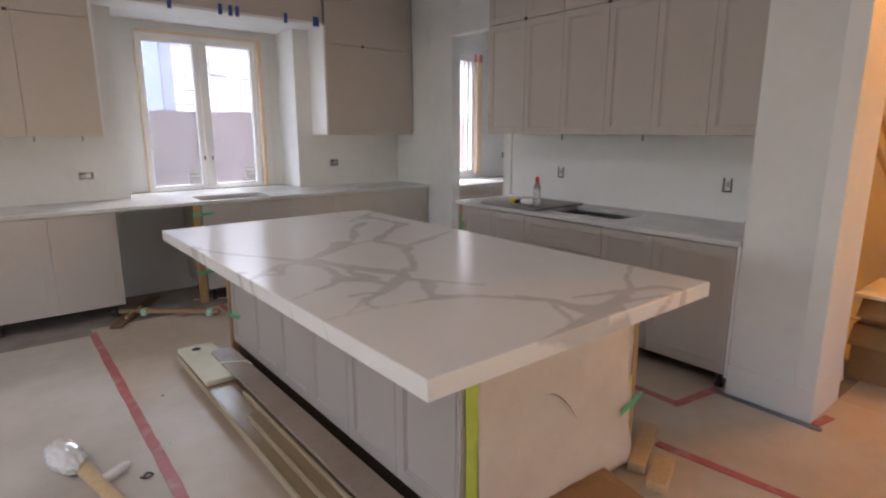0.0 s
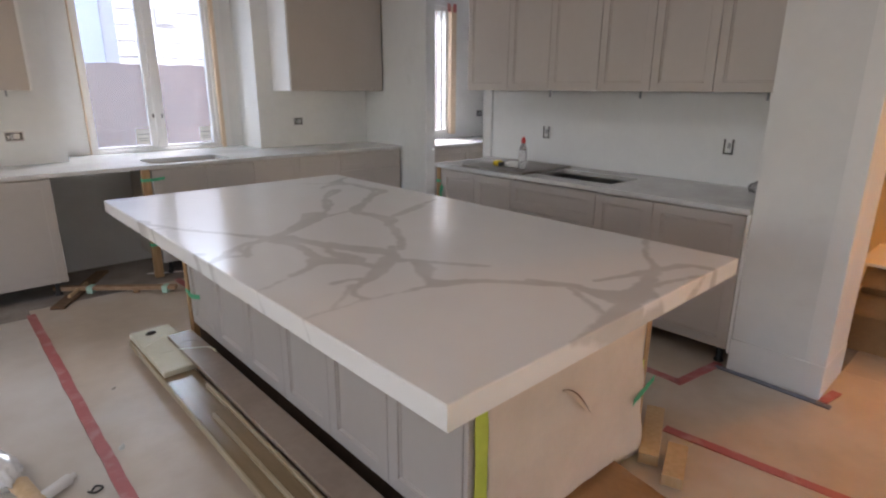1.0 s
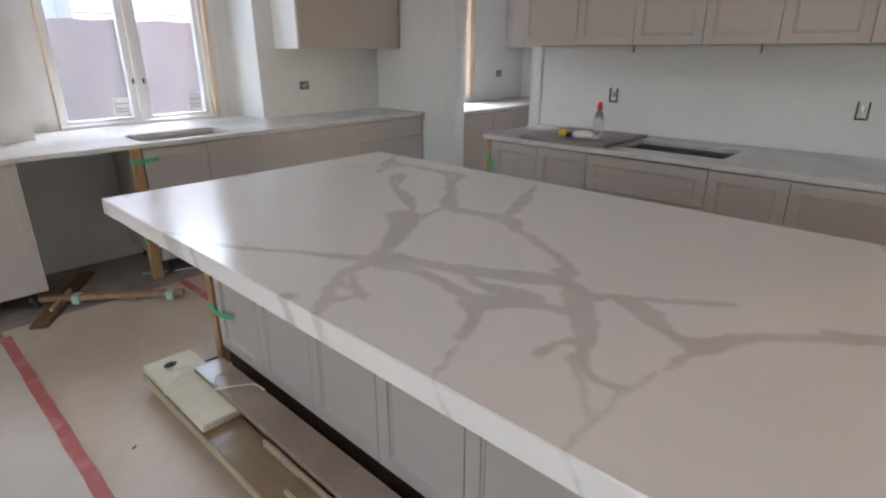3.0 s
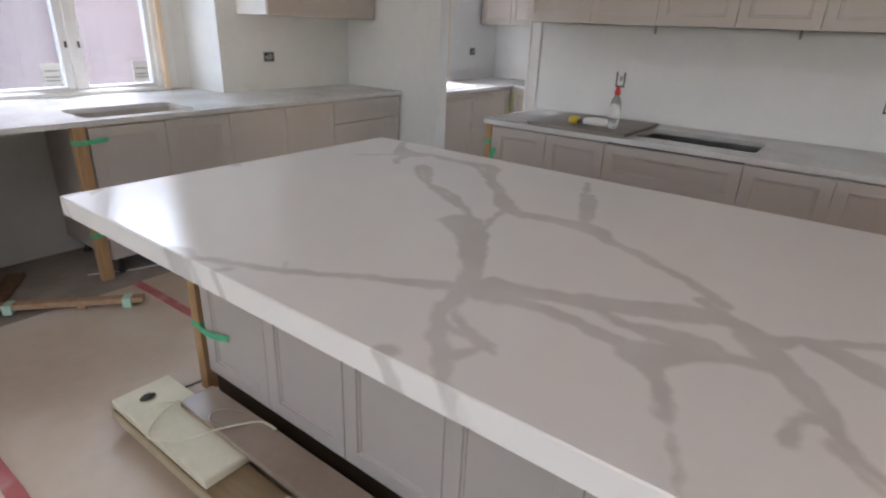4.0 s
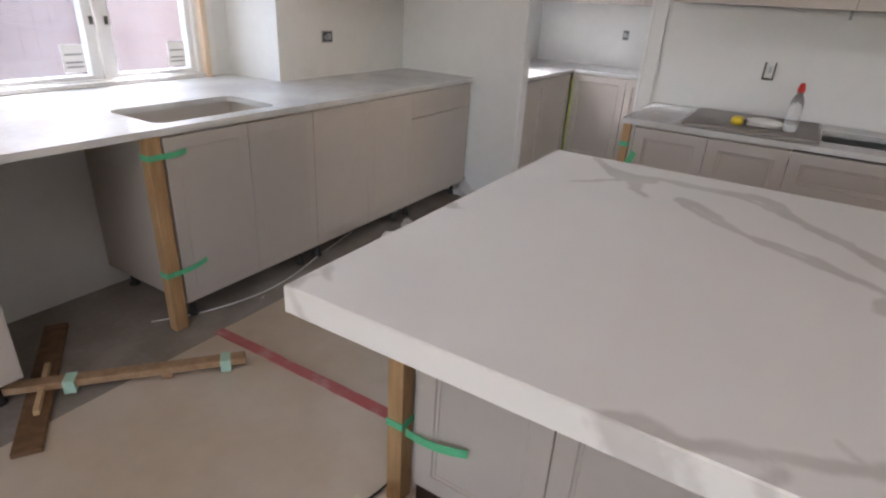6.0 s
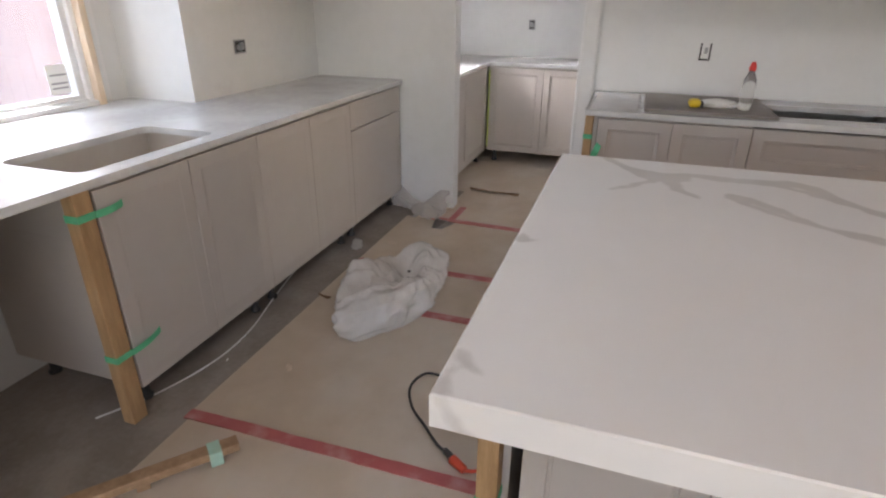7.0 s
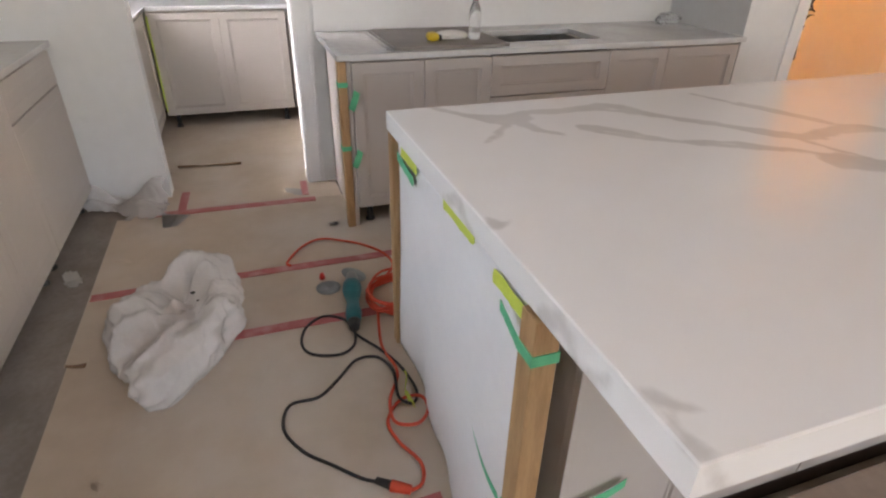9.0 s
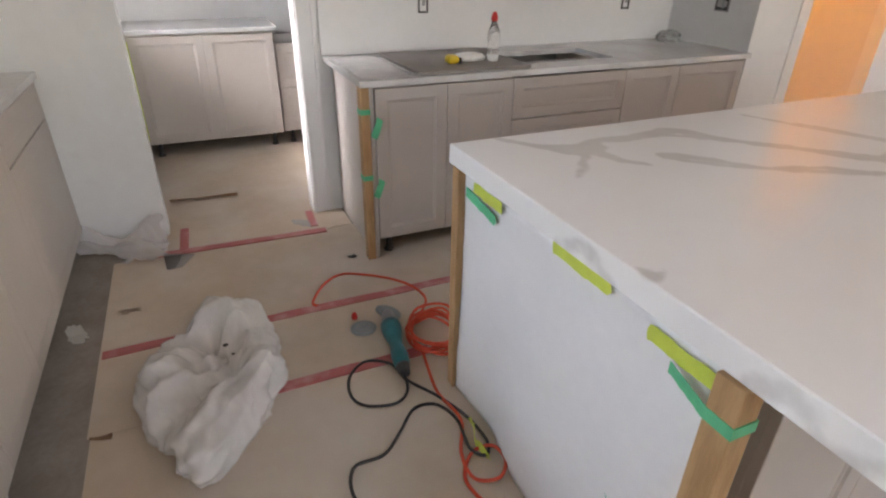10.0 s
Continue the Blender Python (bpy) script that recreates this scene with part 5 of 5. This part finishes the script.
def wall_film(u, v):
    """Thin film slumped against the wall foot and out on to the floor."""
    n = noise.noise(Vector((u * 4, v * 3, 1.0))) + 0.25 * noise.noise(Vector((u * 11, v * 9, 2.0)))
    y = 4.88 + 0.42 * u + 0.02 * n
    up = max(0.0, v - 0.6) / 0.4
    x = 3.985 - 0.25 * (1 - v) * (0.75 + 0.35 * math.sin(4 * u + 1)) - 0.012
    z = 0.018 + 0.03 * abs(n) + 0.05 * math.sin(min(1.0, v * 1.4) * 3.1) * abs(math.sin(5 * u)) + 0.12 * up * (0.6 + 0.5 * math.sin(7 * u + 1))
    return Vector((min(x, 3.99), y, max(0.009, z)))


tagged(sheet("plastic_sheet", 0.4, 0.4, M_WRAP, wall_film, nu=40, nv=40, ragged=0.03), "thin translucent plastic sheet slumped against the wall foot", "plastic")


def scrap(x, y, size, turn, mat, label, seed, lift=0.006):
    """A flat torn scrap with a jagged outline and one lifted side."""
    bm = bmesh.new()
    ring = []
    for k in range(22):
        a = 2 * math.pi * k / 22
        rr = size * (0.75 + 0.5 * noise.noise(Vector((math.cos(a) * 2.2, math.sin(a) * 2.2, seed))))
        q = Vector((math.cos(a) * rr, math.sin(a) * rr * 0.55))
        c, n = math.cos(turn), math.sin(turn)
        ring.append(bm.verts.new((x + q.x * c - q.y * n, y + q.x * n + q.y * c, 0.008 + lift * max(0, q.x / size))))
    mid = bm.verts.new((x, y, 0.011))
    for k in range(22):
        bm.faces.new((ring[k], ring[(k + 1) % 22], mid))
    bmesh.ops.solidify(bm, geom=bm.faces[:], thickness=0.0015)
    tagged(part("scrap", bm, mat), label, "scrap", "floor scraps")


scrap(3.14, 5.225, 0.085, 0.4, M_CLOTH, "torn white scrap on the bare floor", 4.0, 0.03)
scrap(3.26, 5.04, 0.06, 1.2, M_PAPERWHITE, "flat pale torn scrap on the floor paper", 6.0)
scrap(1.9, 4.92, 0.03, 0.8, M_PAPERWHITE, "small pale scrap on the floor paper", 7.0)
scrap(1.86, 5.20, 0.012, 0.2, M_CLOTH, "tiny white scrap on the bare floor", 2.0)
scrap(3.36, 4.00, 0.04, 2.0, M_DARK, "dull dark scrap by the post", 9.0, 0.02)
scrap(0.62, 2.98, 0.03, 1.1, M_CLOTH, "small white scrap on the floor paper", 3.0)
scrap(0.72, 3.55, 0.014, 0.3, M_DARK, "tiny dark scrap on the floor paper", 5.0)
scrap(3.86, 4.15, 0.10, 0.9, M_WRAP, "thin torn plastic scrap by the doorway", 8.0, 0.01)


def grinder():
    root = thing("angle_grinder", (2.53, 4.05, 0), "teal and black angle grinder with its cord on the floor", "power tool")
    a, b = Vector((2.40, 4.07, 0.045)), Vector((2.66, 4.03, 0.05))
    bm = bmesh.new()
    add_tube(bm, [a.lerp(b, k / 10) for k in range(11)], lambda t: 0.026 + 0.012 * t + 0.006 * math.sin(t * 9), 16)
    part("body", bm, M_TEAL, root, smooth=True)
    bm = bmesh.new()
    c = Vector((2.36, 4.076, 0.045))
    add_tube(bm, [c.lerp(a, k / 6) for k in range(7)], lambda t: 0.020 + 0.008 * t, 14)
    part("rear_cap", bm, M_BLACK, root, "black rear housing", smooth=True)
    bm = bmesh.new()
    add_tube(bm, [b.lerp(Vector((2.74, 4.015, 0.05)), k / 6) for k in range(7)], lambda t: 0.036 - 0.012 * t, 14)
    part("gear_head", bm, M_STEEL, root, "grey metal gear head", smooth=True)
    lathe("disc", [(0.058, 0), (0.058, 0.004), (0.016, 0.007), (0.012, 0.012)], (2.775, 4.0, 0.03), M_DISC, root, "grey grinding disc", m=Matrix.Rotation(radians(20), 4, "X"))
    tube("cord", [(2.36, 4.077, 0.04), (2.30, 4.09, 0.015), (2.26, 4.15, 0.012), (2.29, 4.25, 0.012), (2.36, 4.285, 0.012), (2.46, 4.26, 0.012), (2.52, 4.18, 0.012), (2.46, 4.10, 0.02),
                  (2.36, 4.07, 0.012), (2.24, 4.0, 0.012), (2.12, 3.95, 0.012), (1.99, 3.93, 0.012), (1.93, 3.96, 0.014), (1.97, 4.0, 0.02), (2.1, 3.985, 0.018), (2.2, 4.02, 0.012), (2.21, 4.1, 0.012), (2.13, 4.18, 0.012),
                  (2.06, 4.26, 0.012), (2.05, 4.36, 0.012), (1.95, 4.39, 0.012), (1.84, 4.34, 0.012), (1.76, 4.26, 0.012), (1.69, 4.19, 0.012), (1.66, 4.145, 0.014)], 0.0055, M_BLACK, root, "black rubber cord")
    tube("plug", [(1.665, 4.15, 0.016), (1.645, 4.125, 0.017), (1.63, 4.11, 0.018)], lambda t: 0.011 + 0.004 * t, M_BLACK, root, "black plug")
    return root


grinder()


def extension_cord():
    root = thing("extension_cord", (2.3, 4.0, 0), "tangled orange extension cord beside the island", "cord")
    tube("connector", [(1.632, 4.112, 0.018), (1.615, 4.085, 0.019), (1.60, 4.06, 0.018)], lambda t: 0.018 - 0.004 * t, M_ORANGE, root, "bright orange socket end")
    tube("cord", [(1.60, 4.06, 0.016), (1.62, 4.02, 0.012), (1.69, 4.005, 0.012), (1.79, 4.05, 0.012), (1.88, 4.06, 0.012), (1.955, 4.0, 0.014), (1.95, 3.93, 0.022), (1.88, 3.92, 0.026), (1.83, 3.97, 0.024), (1.86, 4.04, 0.022),
                  (1.97, 4.03, 0.012), (2.10, 3.97, 0.012), (2.25, 3.99, 0.012), (2.40, 3.97, 0.012), (2.5, 3.95, 0.014)], 0.006, M_ORANGE, root)
    rng = random.Random(5)
    bm = bmesh.new()
    pts = []
    for k in range(46):
        a = k * 1.05
        pts.append((2.57 + (0.11 + 0.04 * rng.random()) * math.cos(a), 3.87 + (0.085 + 0.03 * rng.random()) * math.sin(a), 0.016 + 0.10 * (k / 46) * rng.random()))
    add_tube(bm, smooth_path(pts, 4), 0.006, 6)
    part("coil", bm, M_ORANGE, root, smooth=True)
    tube("loop", [(2.66, 3.93, 0.02), (2.72, 3.88, 0.014), (2.83, 3.80, 0.012), (2.95, 3.81, 0.012), (3.06, 3.88, 0.012), (3.15, 3.99, 0.012), (3.20, 4.10, 0.012), (3.14, 4.20, 0.012), (3.01, 4.28, 0.014), (2.97, 4.27, 0.014)], 0.006, M_ORANGE, root)


extension_cord()
tagged(lathe("grinding_disc", [(0.055, 0), (0.055, 0.003), (0.014, 0.005), (0.010, 0.003)], (2.735, 4.125, 0.007), M_DISC), "spare grey grinding disc lying flat", "disc")
tagged(lathe("disc_key", [(0.012, 0), (0.014, 0.01), (0.008, 0.03)], (2.82, 4.14, 0.007), M_RED, seg=10), "small red plastic knob on the floor", "knob")
tagged(sheet("paper_flap", 0.1, 0.06, M_DARKWOOD, lambda u, v: Vector((2.475 + 0.028 * v * (1 - 0.7 * u), 5.055 + 0.06 * u, 0.008 + 0.02 * u * u)), nu=8, nv=4, ragged=0.004), "curled dark corner of the floor paper", "paper")
tagged(sheet("paper_flap", 0.4, 0.05, M_CARDBOARD, lambda u, v: Vector((4.44 + 0.05 * v, 4.86 - 0.4 * u, 0.008 + 0.03 * (1 - u) * (1 - v))), nu=12, nv=4, ragged=0.006), "lifted edge of floor paper in the pantry", "paper")


# packs beside the island
def packs():
    f = thing("foam_plank", (0.98, 2.6, 0), "long cream foam-wrapped plank pack beside the island", "plank")
    one_box("upper_layer", (0.908, 1.126, 3.33, 3.955, 0.085, 0.118), M_FOAM, f, bevel=0.006)
    one_box("lower_layer", (0.905, 1.06, 0.9, 3.94, 0.045, 0.084), M_VARNISH, f, "glossy olive brown board below the foam", bevel=0.003)
    one_box("edge_strip", (0.896, 0.9045, 0.9, 3.94, 0.05, 0.086), M_TANTRIM, f, "tan edge strip along the board", bevel=0.002)
    one_box("under_board", (0.925, 1.05, 0.9, 3.9, 0.006, 0.044), M_DARKWOOD, f, "brown board below the foam", bevel=0.003)
    one_box("trim_strip", (0.957, 0.972, 0.95, 2.83, 0.085, 0.104), M_TANTRIM, f, "tan moulding strip", bevel=0.003)
    one_box("trim_strip", (0.974, 1.03, 1.0, 2.85, 0.085, 0.099), M_VARNISH, f, bevel=0.004)
    one_box("trim_strip", (1.03, 1.046, 1.0, 3.1, 0.085, 0.112), M_TANTRIM, f, bevel=0.003)
    c = thing("carton_pack", (1.13, 2.2, 0), "long flat grey brown carton beside the island", "carton")
    bm = bmesh.new()
    add_box(bm, 1.05, 1.183, 0.85, 3.725, 0.119, 0.142, bevel=0.004)
    part("carton", bm, M_CARTON, c)
    one_box("support", (1.13, 1.175, 0.95, 3.6, 0.006, 0.118), M_DARKWOOD, c, "brown boards under the carton", bevel=0.003)
    tagged(tube("packing_strap", [(1.0, 3.80, 0.123), (1.04, 3.73, 0.15), (0.985, 3.72, 0.14), (0.91, 3.68, 0.124), (0.898, 3.63, 0.124), (0.948, 3.555, 0.128), (1.03, 3.495, 0.146), (1.112, 3.445, 0.149), (1.165, 3.395, 0.153), (1.175, 3.33, 0.149)], 0.005, M_FOAM, flat=0.35), "loose cream packing strap curled on the packs", "strap")
    tagged(tube("packing_strap", [(1.165, 3.32, 0.148), (1.175, 3.42, 0.147), (1.15, 3.53, 0.147), (1.10, 3.58, 0.147), (1.06, 3.54, 0.147), (1.07, 3.47, 0.149)], 0.004, M_CARTON, flat=0.35), "loose brown packing strap curled on the carton", "strap")
    crumple("dark_bit", (1.0, 3.865, 0.118), (0.026, 0.016, 0.010), M_BLACK, "small dark torn bit on the foam plank", "scrap", 2.0, sub=3)


packs()


def stick(name, a, b, w, h, mat, label, category="plank", z=0.006, group=""):
    a, b = Vector(a), Vector(b)
    d = b - a
    m = Matrix.Translation((a + b) / 2) @ Matrix.Rotation(math.atan2(d.y, d.x), 4, "Z")
    return tagged(one_box(name, (-d.length / 2, d.length / 2, -w / 2, w / 2, z, z + h), mat, bevel=0.003, m=m), label, category, group)


stick("plank", (0.70, 4.99, 0), (1.13, 5.70, 0), 0.09, 0.02, M_DARKWOOD, "short brown board lying under the open bay")
stick("plank", (0.80, 5.14, 0), (0.96, 5.40, 0), 0.02, 0.022, M_PINELIGHT, "thin pale batten leaning on the brown board", z=0.026)
st = thing("batten", (1.15, 5.1, 0), "pine batten with pale tape tags on the floor", "batten")
dd = Vector((1.44, 4.82, 0)) - Vector((0.86, 5.30, 0))
mm = Matrix.Translation((1.15, 5.06, 0)) @ Matrix.Rotation(math.atan2(dd.y, dd.x), 4, "Z")
one_box("stick", (-dd.length / 2 - 0.14, dd.length / 2, -0.025, 0.025, 0.03, 0.06), M_WOODH, st, bevel=0.003, m=mm)
for s in (-0.25, 0.30):
    one_box("tape_tag", (s - 0.02, s + 0.02, -0.036, 0.028, 0.01, 0.063), M_PALETAPE, st, "pale green tape tag", bevel=0.001, m=mm)
one_box("prop", (0.06, 0.10, -0.02, 0.02, 0.006, 0.03), M_WOODH, st, bevel=0.002, m=mm)

# offcuts and cardboard by the near end
for ax, ay, bx, by, z1, lab in ((2.565, 1.55, 2.195, 1.395, 0.05, "short pale pine offcut beside the island"), (2.36, 1.345, 2.135, 1.265, 0.05, "short pale pine offcut on the floor paper")):
    stick("offcut", (ax, ay, 0), (bx, by, 0), 0.08, z1, M_PINELIGHT, lab, "offcut", 0.007, "pine offcuts")
tagged(sheet("cardboard_sheet", 0.8, 0.3, M_CARDBOARD, lambda u, v: Vector((1.22 + 0.83 * u, 1.47 - 0.28 * v - 0.05 * u * v, 0.010 + 0.055 * (1 - v) + 0.01 * math.sin(u * 4))), nu=16, nv=8, thick=0.004, ragged=0.015), "folded brown cardboard strip at the island foot", "cardboard")


# wrapped tool near the walkway
def wrapped_tool():
    root = thing("mallet", (0.2, 2.95, 0), "wooden mallet with its head in clear plastic", "mallet")
    a, b = Vector((0.365, 2.48, 0.032)), Vector((0.26, 2.95, 0.04))
    bm = bmesh.new()
    add_tube(bm, [a.lerp(b, k / 8) for k in range(9)], lambda t: 0.040 - 0.010 * math.sin(t * 2.6), 16, 0.7)
    part("handle", bm, M_PINELIGHT, root, "pale wooden handle", smooth=True)
    bm = bmesh.new()
    bmesh.ops.create_icosphere(bm, subdivisions=4, radius=1)
    for v in bm.verts:
        p = v.co.normalized()
        k = 0.78 + 0.30 * (0.5 - abs(noise.noise(p * 2.6))) + 0.14 * (0.5 - abs(noise.noise(p * 6)))
        v.co = Matrix.Rotation(radians(105), 3, "Z") @ Vector((p.x * 0.17, p.y * 0.075, p.z * 0.065)) * k + Vector((0.205, 3.07, 0.058))
    part("wrapped_head", bm, M_WRAPPED, root, "clear plastic wrapped head", smooth=True)


wrapped_tool()
tagged(tube("caulk_tube", [(0.30, 2.80, 0.03), (0.35, 2.83, 0.03), (0.40, 2.86, 0.03), (0.43, 2.88, 0.028)], lambda t: 0.022 if t < 0.8 else 0.012, M_WHITEPL, n=4, seg=14), "short white plastic tube on the floor", "tube")
tagged(tube("wire_knot", [(0.46, 2.75, 0.012), (0.48, 2.77, 0.016), (0.50, 2.75, 0.012), (0.47, 2.73, 0.016), (0.45, 2.76, 0.012)], 0.004, M_BLACK, n=5, seg=6), "small black twist of wire on the floor", "wire")
tube_cable = tube("cable", [(1.40, 5.42, 0.008), (1.6, 5.31, 0.008), (1.85, 5.245, 0.008), (2.1, 5.255, 0.008), (2.4, 5.33, 0.008), (2.8, 5.42, 0.008)], 0.0036, M_WHITEPL, n=8)
tagged(tube_cable, "thin white cable along the cabinet foot", "cable")
tagged(tube("cable", [(1.10, 4.02, 0.008), (1.18, 3.98, 0.008), (1.27, 3.96, 0.012), (1.32, 3.97, 0.008)], 0.004, M_BLACK, n=6), "thin dark wire near the island post", "cable")


# ---- hall ----
def carton(x0, x1, y0, y1, z0, h, label):
    root = thing("cardboard_box", ((x0 + x1) / 2, (y0 + y1) / 2, z0), label, "box", "hall cartons")
    t = 0.006
    boxes("body", [(x0, x1, y0, y0 + t, z0, z0 + h), (x0, x1, y1 - t, y1, z0, z0 + h), (x0, x0 + t, y0 + t, y1 - t, z0, z0 + h), (x1 - t, x1, y0 + t, y1 - t, z0, z0 + h), (x0 + t, x1 - t, y0 + t, y1 - t, z0, z0 + t)], M_CARDBOARD, root)
    for k, (a, b) in enumerate(((x0, -1), (x1, 1))):
        sheet("flap", 0.2, 0.3, M_CARDBOARD, lambda u, v, a=a, b=b: Vector((a + b * 0.10 * u, y0 + (y1 - y0) * v, z0 + h - 0.11 * u)), root, nu=4, nv=6, thick=0.005)


carton(4.12, 4.62, 0.60, 1.13, 0.005, 0.36, "brown cardboard box on the hall floor")
carton(4.14, 4.60, 0.58, 1.11, 0.366, 0.17, "brown cardboard box stacked on another")


def leaning(a, b, w, t, mat, label):
    a, b = Vector(a), Vector(b)
    d = b - a
    m = Matrix.Translation(a) @ d.to_track_quat("Z", "Y").to_matrix().to_4x4()
    tagged(one_box("leaning_plank", (-w / 2, w / 2, -t / 2, t / 2, 0, d.length), mat, bevel=0.003, m=m), label, "plank", "leaning planks")


leaning((4.02, 1.135, 0.01), (4.03, 1.22, 0.72), 0.05, 0.02, M_WINFRAME, "white painted trim board standing in the hall")
leaning((4.06, 1.19, 0.01), (4.07, 1.25, 0.66), 0.05, 0.02, M_WINFRAME, "white painted trim board standing in the hall")
tagged(one_box("tray", (4.08, 4.66, 0.56, 1.15, 0.538, 0.556), M_WINFRAME), "flat white board lying on the cartons", "board")
leaning((4.70, 0.50, 0.01), (4.22, 1.27, 1.75), 0.07, 0.02, M_PINELIGHT, "long pale pine plank leaning in the hall")
leaning((4.80, 0.66, 0.01), (4.36, 1.28, 1.55), 0.05, 0.02, M_PINELIGHT, "long pale pine batten leaning in the hall")
leaning((5.3, -0.2, 0.01), (5.46, -0.45, 2.2), 0.12, 0.02, M_PINELIGHT, "pine board leaning on the hall wall")


def cable_bundle():
    root = thing("cable_bundle", (3.9, 0.37, 0.6), "dark frayed cables hanging beside the hall opening", "cable")
    rng = random.Random(3)
    for k in range(4):
        pts = [(3.9 + 0.03 * rng.uniform(-1, 1), 0.36 + 0.035 * rng.uniform(-1, 1), z) for z in (CEIL - 0.005, 2.5, 1.9, 1.5, 1.25, 1.05, 0.9, 0.75, 0.62)]
        tube("cable", pts, 0.010, M_TOE, root, n=6, seg=6)
    for k in range(9):
        z = 0.66 + 0.06 * k
        d = Vector((rng.uniform(-0.02, 0.02), rng.uniform(-0.11, 0.08), rng.uniform(-0.07, 0.10)))
        p = Vector((3.9, 0.36, z))
        tube("frayed_end", [p, p + 0.5 * d + Vector((0, 0, 0.015)), p + d], lambda t: 0.013 - 0.009 * t, M_TOE, root, n=4, seg=6)


cable_bundle()
hb = thing("ceiling_bulb", (4.85, 0.45, 2.55), "bare warm bulb on a pendant holder", "lamp")
lathe("bulb", [(0.012, 0), (0.03, 0.015), (0.035, 0.04), (0.02, 0.075), (0.014, 0.09)], (4.85, 0.45, 2.58), M_BULB, hb, "glowing warm bulb")
lathe("holder", [(0.018, 0), (0.02, 0.05), (0.006, 0.06), (0.006, CEIL - 2.69)], (4.85, 0.45, 2.67), M_WHITEPL, hb)
lathe("ceiling_rose", [(0.05, 0), (0.05, 0.02), (0.02, 0.03)], (4.85, 0.45, CEIL - 0.03), M_WHITEPL, hb)
